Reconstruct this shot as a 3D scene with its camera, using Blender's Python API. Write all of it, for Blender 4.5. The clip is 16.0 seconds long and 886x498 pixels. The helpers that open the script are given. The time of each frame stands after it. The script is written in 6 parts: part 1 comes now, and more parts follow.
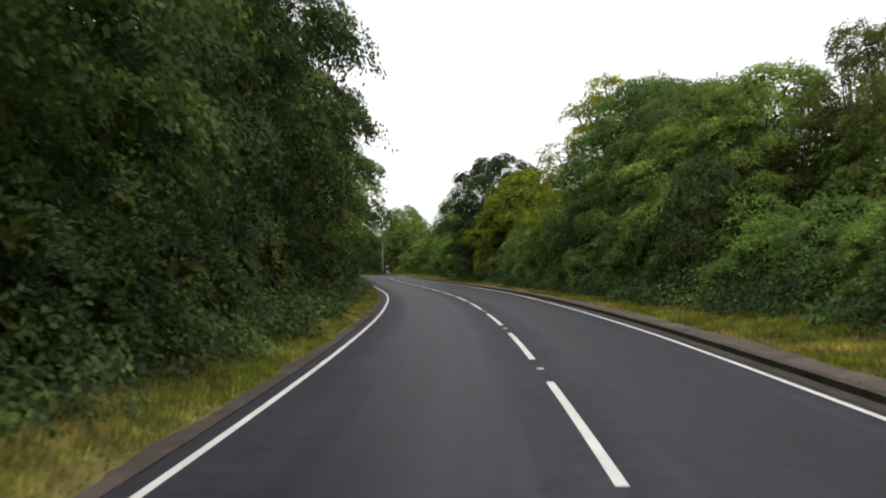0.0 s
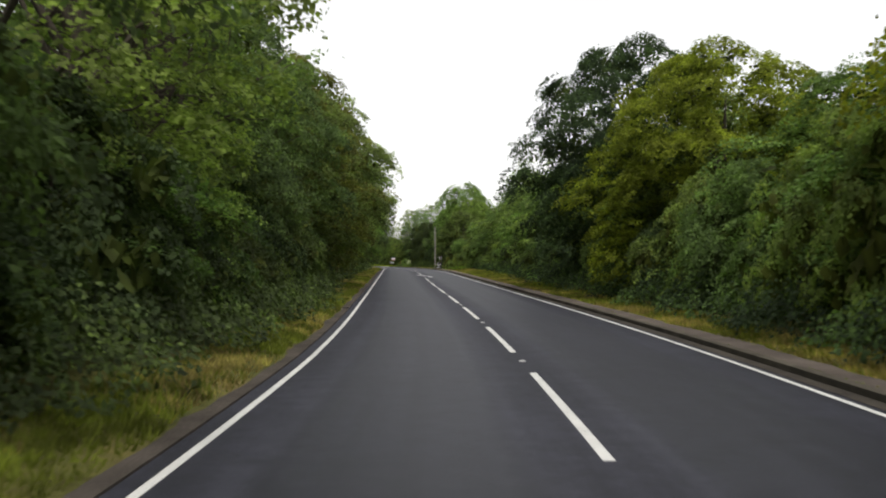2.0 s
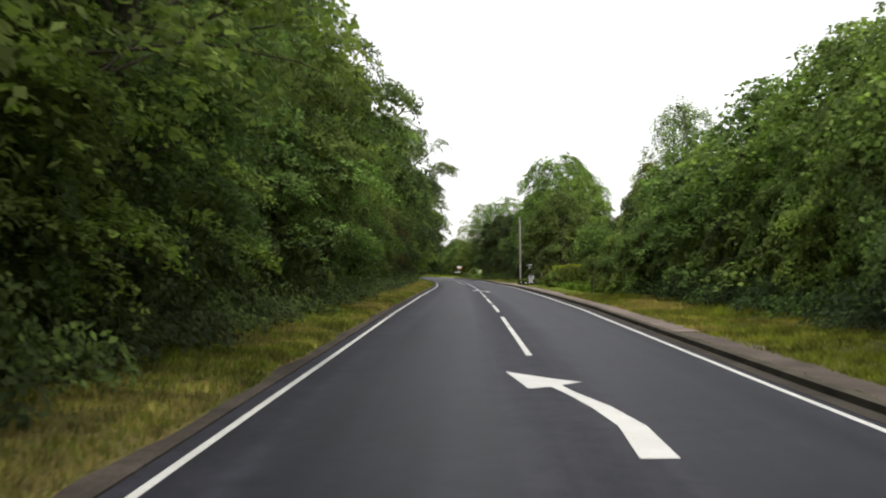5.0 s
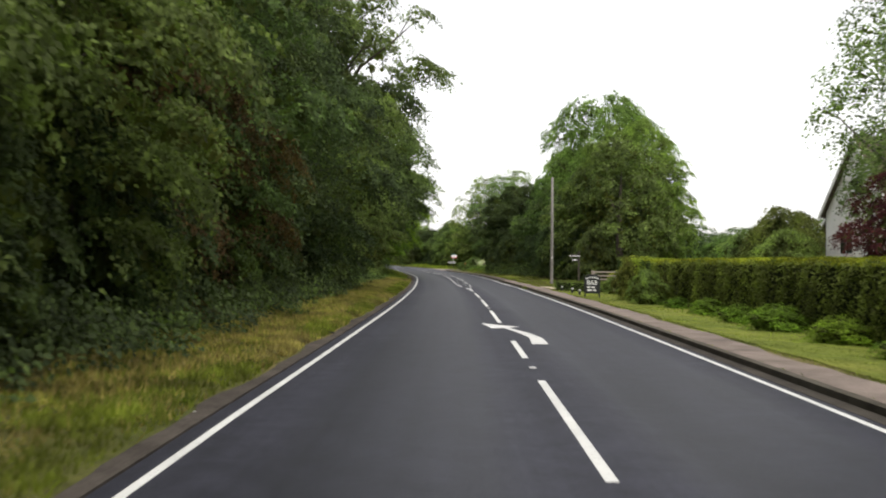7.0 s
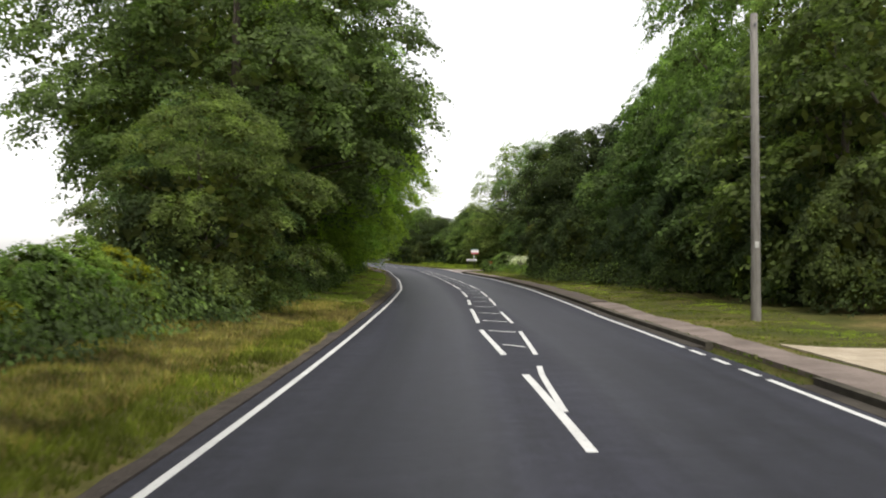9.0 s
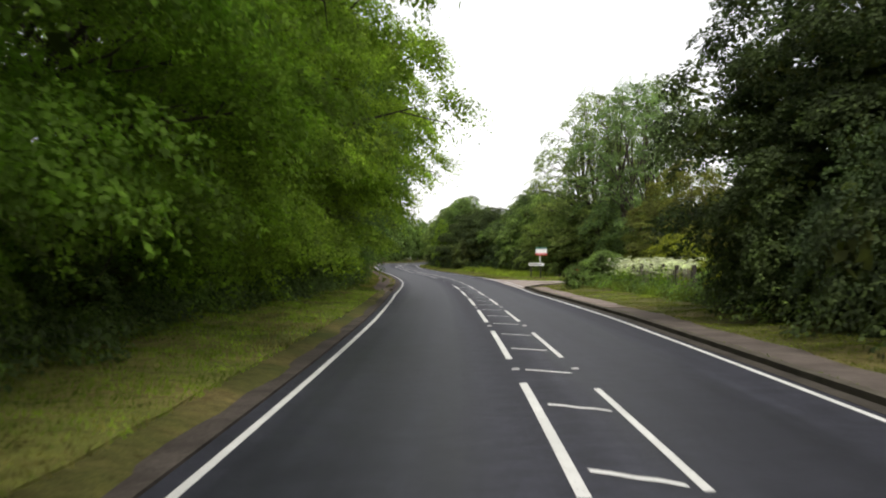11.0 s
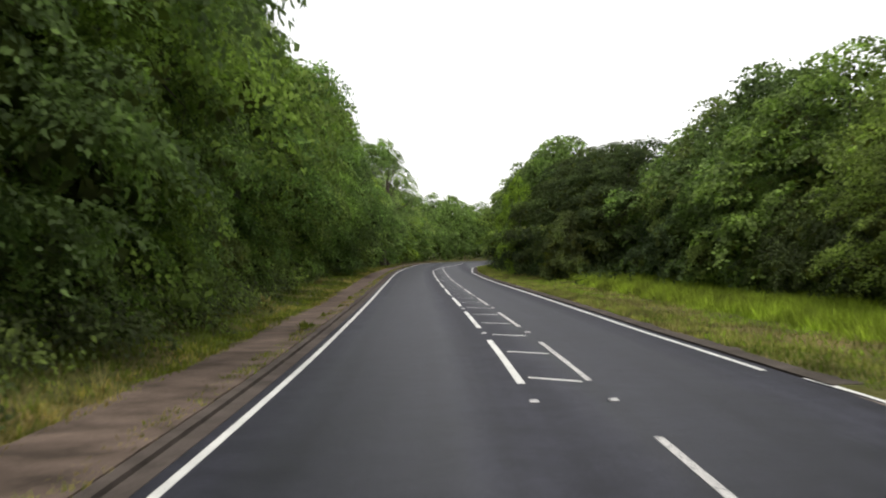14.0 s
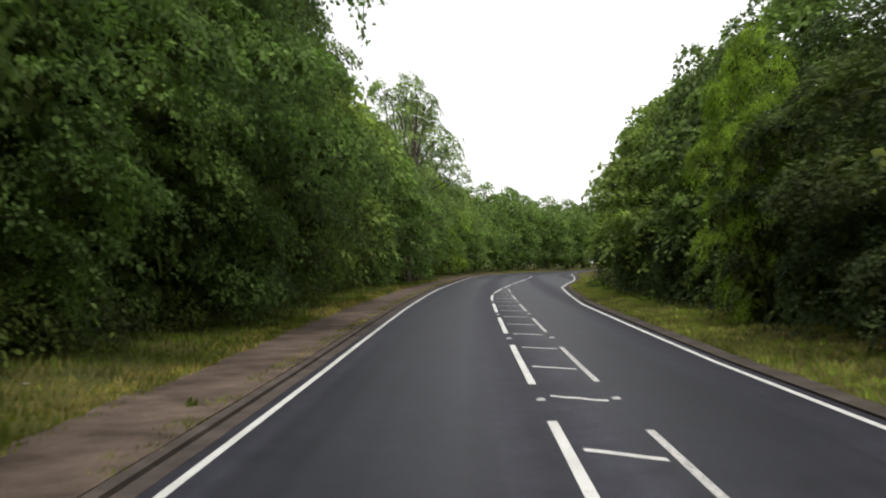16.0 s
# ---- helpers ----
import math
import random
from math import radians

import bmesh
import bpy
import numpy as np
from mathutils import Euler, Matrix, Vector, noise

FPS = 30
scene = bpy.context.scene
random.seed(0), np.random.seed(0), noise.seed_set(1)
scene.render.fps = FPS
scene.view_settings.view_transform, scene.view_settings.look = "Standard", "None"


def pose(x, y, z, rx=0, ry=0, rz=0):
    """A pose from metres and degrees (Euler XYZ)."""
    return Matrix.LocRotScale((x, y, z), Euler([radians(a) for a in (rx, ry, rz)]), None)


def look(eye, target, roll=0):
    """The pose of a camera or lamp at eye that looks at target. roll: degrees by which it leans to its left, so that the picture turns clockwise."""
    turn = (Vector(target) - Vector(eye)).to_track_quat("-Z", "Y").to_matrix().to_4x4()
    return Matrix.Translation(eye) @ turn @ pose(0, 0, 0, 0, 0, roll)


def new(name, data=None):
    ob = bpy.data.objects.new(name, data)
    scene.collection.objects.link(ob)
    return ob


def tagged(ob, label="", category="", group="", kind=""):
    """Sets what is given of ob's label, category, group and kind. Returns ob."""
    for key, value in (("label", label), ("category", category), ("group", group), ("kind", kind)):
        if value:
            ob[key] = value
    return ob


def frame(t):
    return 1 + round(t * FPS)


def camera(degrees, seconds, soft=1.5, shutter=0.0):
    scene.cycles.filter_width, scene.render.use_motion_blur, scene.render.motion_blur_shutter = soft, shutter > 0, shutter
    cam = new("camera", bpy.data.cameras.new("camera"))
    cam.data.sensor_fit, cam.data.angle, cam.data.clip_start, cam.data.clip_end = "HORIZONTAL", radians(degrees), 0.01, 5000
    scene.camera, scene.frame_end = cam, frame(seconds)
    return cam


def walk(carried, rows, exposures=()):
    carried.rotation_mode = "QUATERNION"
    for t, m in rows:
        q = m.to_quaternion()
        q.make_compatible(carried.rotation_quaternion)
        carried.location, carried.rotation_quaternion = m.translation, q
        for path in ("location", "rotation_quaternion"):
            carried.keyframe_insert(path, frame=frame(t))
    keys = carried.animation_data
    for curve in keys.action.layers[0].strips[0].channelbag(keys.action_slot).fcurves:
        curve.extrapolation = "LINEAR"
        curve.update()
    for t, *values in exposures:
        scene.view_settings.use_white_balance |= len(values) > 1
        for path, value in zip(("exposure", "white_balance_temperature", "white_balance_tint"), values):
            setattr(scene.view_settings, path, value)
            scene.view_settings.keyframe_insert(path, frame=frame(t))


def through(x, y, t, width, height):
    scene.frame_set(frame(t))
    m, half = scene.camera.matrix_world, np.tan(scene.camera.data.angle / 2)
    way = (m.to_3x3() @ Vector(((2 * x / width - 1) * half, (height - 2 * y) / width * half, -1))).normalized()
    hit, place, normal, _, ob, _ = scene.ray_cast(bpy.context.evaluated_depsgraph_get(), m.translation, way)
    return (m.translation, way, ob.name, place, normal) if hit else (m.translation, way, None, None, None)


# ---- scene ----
cam = camera(45.9, 16.0, soft=2.0, shutter=0.12)
EXPOSURE = 0.88
PATH = [
    (0.0, -0.913, -0.004, 1.130, 91.052, 1.262, 2.305),
    (0.5, -1.164, 11.153, 1.178, 90.837, 1.031, 2.789),
    (1.0, -1.544, 22.274, 1.233, 90.773, 0.967, 3.608),
    (1.5, -2.158, 33.239, 1.259, 90.564, 0.814, 4.614),
    (2.0, -3.007, 44.010, 1.270, 90.627, 0.170, 5.889),
    (2.5, -4.064, 54.659, 1.285, 90.727, 0.304, 7.244),
    (3.0, -5.322, 65.272, 1.309, 90.856, 0.741, 8.346),
    (3.5, -6.760, 75.905, 1.335, 91.083, 0.786, 9.106),
    (4.0, -8.300, 86.560, 1.420, 91.169, 1.071, 9.613),
    (4.2, -8.938, 90.787, 1.430, 91.059, 0.867, 9.732),
    (4.6, -10.173, 99.013, 1.482, 91.057, 0.768, 9.748),
    (5.0, -11.366, 106.857, 1.552, 91.062, 0.668, 9.824),
    (5.4, -12.554, 114.595, 1.622, 91.046, 0.569, 9.804),
    (5.8, -13.765, 122.501, 1.674, 90.979, 0.470, 9.772),
    (6.1, -14.721, 128.703, 1.694, 90.880, 0.395, 9.772),
    (6.3, -15.388, 133.032, 1.709, 90.783, 0.346, 9.694),
    (6.5, -16.061, 137.430, 1.718, 90.604, 0.111, 9.607),
    (7.0, -17.784, 148.502, 1.704, 90.398, -0.429, 9.573),
    (7.5, -19.403, 159.544, 1.656, 90.362, -0.118, 9.938),
    (8.0, -21.139, 170.570, 1.630, 90.396, 0.351, 10.196),
    (8.5, -22.915, 181.498, 1.582, 90.216, 0.224, 10.304),
    (9.0, -24.580, 191.973, 1.518, 90.245, 0.362, 10.742),
    (9.4, -25.814, 199.851, 1.475, 90.367, 0.472, 11.199),
    (9.8, -27.074, 207.542, 1.456, 90.515, 0.583, 11.862),
    (10.2, -28.456, 215.293, 1.437, 90.629, 0.693, 12.476),
    (10.5, -29.629, 221.288, 1.430, 90.659, 0.776, 12.956),
    (10.8, -30.970, 227.549, 1.428, 90.614, 0.859, 13.453),
    (11.0, -31.966, 231.804, 1.437, 90.404, 0.656, 13.591),
    (11.5, -34.454, 242.522, 1.401, 90.403, -0.556, 14.252),
    (12.0, -37.051, 253.414, 1.390, 90.683, -0.415, 14.703),
    (12.5, -39.722, 264.266, 1.358, 90.519, 0.015, 15.168),
    (13.0, -42.564, 275.172, 1.329, 90.427, -0.103, 15.569),
    (13.5, -45.325, 285.706, 1.322, 90.653, 1.079, 16.276),
    (14.0, -48.284, 296.252, 1.332, 90.282, 1.177, 17.171),
    (14.5, -51.483, 306.904, 1.336, 90.664, 0.420, 18.324),
    (15.0, -54.857, 317.325, 1.341, 90.820, 0.445, 19.391),
    (15.5, -58.407, 327.738, 1.327, 90.647, 0.410, 19.867),
    (16.0, -61.937, 338.152, 1.330, 90.838, 1.232, 20.019),
]
walk(cam, [(r[0], pose(*r[1:])) for r in PATH], exposures=[(t, EXPOSURE + e, 6690, 10.5) for t, e in ((0.0, -0.28), (3.0, -0.26), (4.0, -0.15), (6.5, -0.07), (8.5, 0.0), (12.0, 0.0), (14.0, -0.04), (16.0, -0.1))])

# ---- light: a bright overcast sky ----
world = bpy.data.worlds.new("overcast_sky")
scene.world = world
world.use_nodes = True
wn = world.node_tree
wn.nodes.clear()
sky = wn.nodes.new("ShaderNodeTexSky")
sky.sky_type = 'NISHITA'
sky.sun_disc = False
sky.sun_elevation, sky.sun_rotation = radians(64), radians(155)
sky.dust_density, sky.air_density = 1.2, 1.0
pale = wn.nodes.new("ShaderNodeHueSaturation")
pale.inputs["Saturation"].default_value = 0.12
bg = wn.nodes.new("ShaderNodeBackground")
bg.inputs["Strength"].default_value = 0.15
wout = wn.nodes.new("ShaderNodeOutputWorld")
wn.links.new(sky.outputs[0], pale.inputs["Color"])
wn.links.new(pale.outputs[0], bg.inputs["Color"])
wn.links.new(bg.outputs[0], wout.inputs["Surface"])
sun_data = bpy.data.lights.new("sun", 'SUN')
sun_data.energy, sun_data.angle, sun_data.color = 1.5, radians(28), (1.0, 0.97, 0.92)
sun = new("sun", sun_data)
sun.matrix_world = look((0, 0, 60), (-13, 26, 0))

# ---- the line of the road: headings every 10 m, widths and levels every 20 m ----
HEADING = [-1.85, -0.95, 0.01, 1.02, 2.07, 3.23, 4.45, 5.79, 6.98, 8.01, 8.48, 8.78, 8.67, 8.66, 8.53, 8.63, 8.61, 8.81, 8.81, 8.99, 9.02, 9.34, 9.76, 10.53, 11.25, 12.06, 12.64, 13.18, 13.55, 13.88, 14.48, 15.38, 16.64, 17.63, 18.47, 18.64, 18.82, 18.65, 18.65, 18.37, 18.17, 17.69, 17.29, 16.63, 16.05, 16.4, 15.4, 13.4, 10.2, 6, 0.5, -6, -13, -20, -27, -34, -40, -46, -52]
LEFT_LINE = [-3.2, -3.2, -3.19, -3.23, -3.15, -3.25, -3.17, -3.08, -3.11, -3.19, -3.05, -3.05, -2.92, -2.59, -2.71, -2.98, -2.76, -2.77, -2.8, -2.84, -2.91, -2.86, -2.75, -2.75, -2.75, -2.75, -2.75, -2.76, -2.76, -2.76]
RIGHT_LINE = [2.72, 2.72, 2.75, 2.82, 3.03, 2.98, 2.83, 2.49, 2.6, 2.78, 2.77, 2.78, 2.7, 3.01, 3.12, 2.91, 3.29, 2.88, 2.91, 2.77, 2.93, 3.7, 5.7, 6.8, 6.8, 6.8, 6.8, 6.8, 6.8, 6.8]
HATCH = [0.86, 0.86, 0.86, 0.86, 0.86, 0.86, 0.86, 0.85, 0.85, 0.85, 0.84, 0.84, 0.83, 0.83, 0.75, 0.74, 0.75, 0.86, 0.78, 0.77, 0.93, 0.93, 0.93, 0.93, 0.93, 0.93, 0.92, 0.92, 0.92, 0.92]
LEVEL = [-0.43, -0.37, -0.26, -0.23, -0.21, -0.14, -0.01, 0.17, 0.24, 0.16, 0.1, -0.02, -0.07, -0.07, -0.12, -0.19, -0.17, -0.16, -0.18, -0.16, -0.1, -0.03, -0.01, 0.01, 0.01, 0.01, 0.01, 0.01, 0.0, -0.0]
HS = np.arange(-20, 561, 10.0)
WS = np.arange(-20, 561, 20.0)
SG = np.arange(-200, 901, 1.0)
_h = np.radians(np.interp(SG, HS, HEADING, left=HEADING[0]))
_m = (_h[1:] + _h[:-1]) / 2
_X = np.concatenate([[0], np.cumsum(-np.sin(_m))])
_Y = np.concatenate([[0], np.cumsum(np.cos(_m))])
_X, _Y = _X - _X[200], _Y - _Y[200]
ease = lambda v: np.convolve(np.pad(v, 1, mode="edge"), [0.25, 0.5, 0.25], "valid")
LEFT_LINE, RIGHT_LINE, HATCH = np.array(LEFT_LINE), np.array(RIGHT_LINE), ease(HATCH)


def head(s):
    return np.interp(s, SG, _h)


def level(s):
    return np.interp(s, WS, LEVEL)


def left_line(s):
    return np.interp(s, WS, LEFT_LINE)


def right_line(s):
    return np.interp(s, WS, RIGHT_LINE)


def at(s, d):
    """x, y of the place s metres along the road and d metres right of its dividing line."""
    h = head(s)
    return np.interp(s, SG, _X) + d * np.cos(h), np.interp(s, SG, _Y) + d * np.sin(h)


SIDE_NEAR = [(3.2, 285.5), (3.6, 286.8), (4.5, 289.3), (6.0, 290.7), (8.0, 291.2), (60.0, 292.0)]
SIDE_FAR = [(3.0, 312.0), (3.4, 307.0), (4.2, 302.5), (6.0, 299.0), (8.9, 296.2), (60.0, 297.0)]


def in_side_road(s, d):
    a = np.interp(d, [p[0] for p in SIDE_NEAR], [p[1] for p in SIDE_NEAR])
    b = np.interp(d, [p[0] for p in SIDE_FAR], [p[1] for p in SIDE_FAR])
    return (d > 3.0) & (s > a) & (s < b)


def in_drive(s, d):
    return (d > 4.2) & (s > 206.8 - 0.1 * d) & (s < 211.5)


def ground_z(s, d):
    """Level of the verges and fields: just under the carriageway, rising gently outside it."""
    s, d = np.asarray(s, float), np.asarray(d, float)
    l = left_line(s) - np.where(s > 284, 0.46, 0.3)
    r = right_line(s) + np.where(s < 286.5, 0.48, 0.2)
    out = np.where(d < l, l - d, np.where(d > r, d - r, 0.0))
    ledge = 1 / (1 + np.exp(-(out - 0.26 - 0.07 * np.sin(1.3 * s) * np.sin(0.47 * s + 1)) / 0.06))
    left = 0.01 + 0.085 * ledge + 0.13 * (1 - np.exp(-np.maximum(out - 0.7, 0) / 1.4))
    beside_path = 0.015 + 0.07 / (1 + np.exp(-(out - 1.5 - 0.12 * np.sin(1.1 * s)) / 0.07)) + 0.12 * (1 - np.exp(-np.maximum(out - 1.6, 0) / 1.4))
    left = left + (beside_path - left) * np.clip((s - 280) / 8, 0, 1)
    lift = np.where(d < 0, left, np.where(s < 286.5, 0.055, 0.01) + 0.12 * (1 - np.exp(-np.maximum(out - 1.1, 0) / 2.0)))
    garden = np.clip((s - 150) / 10, 0, 1) * np.clip((222 - s) / 10, 0, 1) * (d > 0)
    lift = lift + garden * (0.05 - 0.13 * (1 - np.exp(-np.maximum(out - 0.85, 0) / 1.2)) - lift)
    hollow = np.clip((s - 296) / 6, 0, 1) * np.clip((352 - s) / 10, 0, 1) * (d > 0)
    lift = lift + hollow * (0.02 - 0.17 * (1 - np.exp(-np.maximum(out - 0.4, 0) / 2.0)) - lift)
    lift = np.where(in_side_road(s, d), 0.0, lift)
    z = level(s) + np.where(out > 0, lift, -0.06)
    bump = 0.05 * np.sin(s * 0.9 + 1.7 * d) * np.sin(d * 1.3 - 0.35 * s) + 0.03 * np.sin(2.3 * s + d)
    return z + bump * np.clip((out - 0.7) / 1.2, 0, 1) * (1 - 0.8 * garden)


# ---- materials ----
def material(name, rough=0.8, metal=0.0, spec=0.3):
    m = bpy.data.materials.new(name)
    m.use_nodes = True
    b = m.node_tree.nodes["Principled BSDF"]
    b.inputs["Roughness"].default_value = rough
    b.inputs["Metallic"].default_value = metal
    b.inputs["Specular IOR Level"].default_value = spec
    return m, m.node_tree, b


def noise_node(nt, scale, detail=4.0, rough=0.6, vector=None):
    n = nt.nodes.new("ShaderNodeTexNoise")
    n.inputs["Scale"].default_value = scale
    n.inputs["Detail"].default_value = detail
    n.inputs["Roughness"].default_value = rough
    if vector is not None:
        nt.links.new(vector, n.inputs["Vector"])
    return n


def ramp(nt, source, stops):
    r = nt.nodes.new("ShaderNodeValToRGB")
    e = r.color_ramp.elements
    e[0].position, e[0].color = stops[0][0], (*stops[0][1], 1)
    e[1].position, e[1].color = stops[-1][0], (*stops[-1][1], 1)
    for p, c in stops[1:-1]:
        k = e.new(p)
        k.color = (*c, 1)
    nt.links.new(source, r.inputs["Fac"])
    return r


def mixed(nt, fac, a, b, mode='MIX'):
    m = nt.nodes.new("ShaderNodeMix")
    m.data_type, m.blend_type = 'RGBA', mode
    for value, k in ((fac, 0), (a, 6), (b, 7)):
        if hasattr(value, "is_output"):
            nt.links.new(value, m.inputs[k])
        elif k == 0:
            m.inputs[0].default_value = value
        else:
            m.inputs[k].default_value = (*value, 1)
    return m.outputs[2]


def bump(nt, b, source, strength=0.4, distance=0.02):
    n = nt.nodes.new("ShaderNodeBump")
    n.inputs["Strength"].default_value = strength
    n.inputs["Distance"].default_value = distance
    nt.links.new(source, n.inputs["Height"])
    nt.links.new(n.outputs[0], b.inputs["Normal"])


def coords(nt):
    return nt.nodes.new("ShaderNodeTexCoord").outputs["Object"]


def speckled(name, dark, light, big=0.6, fine=60.0, rough=0.85, depth=0.3, spec=0.3):
    m, nt, b = material(name, rough, spec=spec)
    c = coords(nt)
    n1, n2 = noise_node(nt, big, 5, vector=c), noise_node(nt, fine, 3, vector=c)
    base = ramp(nt, n1.outputs[0], [(0.3, dark), (0.7, light)])
    grain = ramp(nt, n2.outputs[0], [(0.3, (0.7, 0.7, 0.7)), (0.7, (1.25, 1.25, 1.25))])
    nt.links.new(mixed(nt, 1.0, base.outputs[0], grain.outputs[0], 'MULTIPLY'), b.inputs["Base Color"])
    bump(nt, b, n2.outputs[0], depth, 0.01)
    return m


def asphalt_material():
    """Worn grey asphalt: stones, patches, long polished wheel tracks along the lanes (from the UV map: s, d)."""
    m, nt, b = material("asphalt", 0.62, spec=0.3)
    c = coords(nt)
    fine, mid, big = noise_node(nt, 55, 3, vector=c), noise_node(nt, 3.0, 5, vector=c), noise_node(nt, 0.25, 4, vector=c)
    base = ramp(nt, mid.outputs[0], [(0.33, (0.0132, 0.0138, 0.0212)), (0.67, (0.0268, 0.0276, 0.0402))])
    grain = ramp(nt, fine.outputs[0], [(0.25, (0.6, 0.6, 0.6)), (0.75, (1.35, 1.35, 1.35))])
    col = mixed(nt, 1.0, base.outputs[0], grain.outputs[0], 'MULTIPLY')
    chips = ramp(nt, noise_node(nt, 17, 2, 0.5, c).outputs[0], [(0.3, (0.78, 0.78, 0.78)), (0.52, (1.0, 1.0, 1.0)), (0.68, (1.12, 1.12, 1.1)), (0.74, (1.9, 1.9, 1.8))])
    col = mixed(nt, 1.0, col, chips.outputs[0], 'MULTIPLY')
    uv = nt.nodes.new("ShaderNodeUVMap")
    sep = nt.nodes.new("ShaderNodeSeparateXYZ")
    nt.links.new(uv.outputs[0], sep.inputs[0])
    wob = nt.nodes.new("ShaderNodeMath")
    wob.operation = 'MULTIPLY_ADD'
    nt.links.new(big.outputs[0], wob.inputs[0])
    wob.inputs[1].default_value = 0.3
    nt.links.new(sep.outputs["Y"], wob.inputs[2])
    scale = nt.nodes.new("ShaderNodeMath")
    scale.operation = 'MULTIPLY_ADD'
    scale.inputs[1].default_value = 2.09
    scale.inputs[2].default_value = 1.36
    wave = nt.nodes.new("ShaderNodeMath")
    wave.operation = 'SINE'
    nt.links.new(wob.outputs[0], scale.inputs[0])
    nt.links.new(scale.outputs[0], wave.inputs[0])
    track = ramp(nt, wave.outputs[0], [(0.0, (0.7, 0.7, 0.71)), (0.5, (1.05, 1.05, 1.05)), (1.0, (0.95, 0.95, 0.95))])
    col = mixed(nt, 1.0, col, track.outputs[0], 'MULTIPLY')
    along = nt.nodes.new("ShaderNodeMapping")
    along.inputs["Scale"].default_value = (0.035, 3.2, 1.0)
    nt.links.new(uv.outputs[0], along.inputs["Vector"])
    streak = noise_node(nt, 1.0, 5, 0.65, along.outputs[0])
    st = ramp(nt, streak.outputs[0], [(0.36, (0.72, 0.72, 0.74)), (0.64, (1.24, 1.24, 1.22))])
    col = mixed(nt, 1.0, col, st.outputs[0], 'MULTIPLY')
    patch = ramp(nt, big.outputs[0], [(0.35, (0.85, 0.85, 0.85)), (0.65, (1.12, 1.12, 1.12))])
    col = mixed(nt, 1.0, col, patch.outputs[0], 'MULTIPLY')
    nt.links.new(col, b.inputs["Base Color"])
    rr = ramp(nt, wave.outputs[0], [(0.0, (0.55, 0.55, 0.55)), (1.0, (0.7, 0.7, 0.7))])
    nt.links.new(rr.outputs[0], b.inputs["Roughness"])
    bump(nt, b, fine.outputs[0], 0.5, 0.006)
    return m


def paint_material(name, colour, wear=0.47):
    """Thermoplastic road paint, chipped and greyed by tyres."""
    m, nt, b = material(name, 0.6)
    c = coords(nt)
    n1, n2 = noise_node(nt, 28, 6, 0.75, c), noise_node(nt, 1.1, 4, vector=c)
    chip = ramp(nt, n1.outputs[0], [(wear - 0.17, (0, 0, 0)), (wear - 0.10, (1, 1, 1))])
    tint = ramp(nt, n2.outputs[0], [(0.3, tuple(0.78 * k for k in colour)), (0.7, colour)])
    nt.links.new(mixed(nt, chip.outputs[0], (0.09, 0.09, 0.095), tint.outputs[0]), b.inputs["Base Color"])
    bump(nt, b, n1.outputs[0], 0.2, 0.004)
    return m


def grass_ground_material(name, low, middle, high):
    m, nt, b = material(name, 0.95, spec=0.1)
    c = coords(nt)
    n1, n2, n3 = noise_node(nt, 0.35, 5, vector=c), noise_node(nt, 4.0, 5, vector=c), noise_node(nt, 40, 3, vector=c)
    g = ramp(nt, n1.outputs[0], [(0.3, low), (0.5, middle), (0.68, high)])
    e = ramp(nt, n2.outputs[0], [(0.25, (0.5, 0.42, 0.32)), (0.5, (1.0, 1.0, 1.0)), (0.8, (1.3, 1.25, 1.0))])
    f = ramp(nt, n3.outputs[0], [(0.3, (0.55, 0.55, 0.55)), (0.7, (1.3, 1.3, 1.3))])
    col = mixed(nt, 1.0, mixed(nt, 1.0, g.outputs[0], e.outputs[0], 'MULTIPLY'), f.outputs[0], 'MULTIPLY')
    nt.links.new(col, b.inputs["Base Color"])
    bump(nt, b, n3.outputs[0], 0.5, 0.02)
    return m


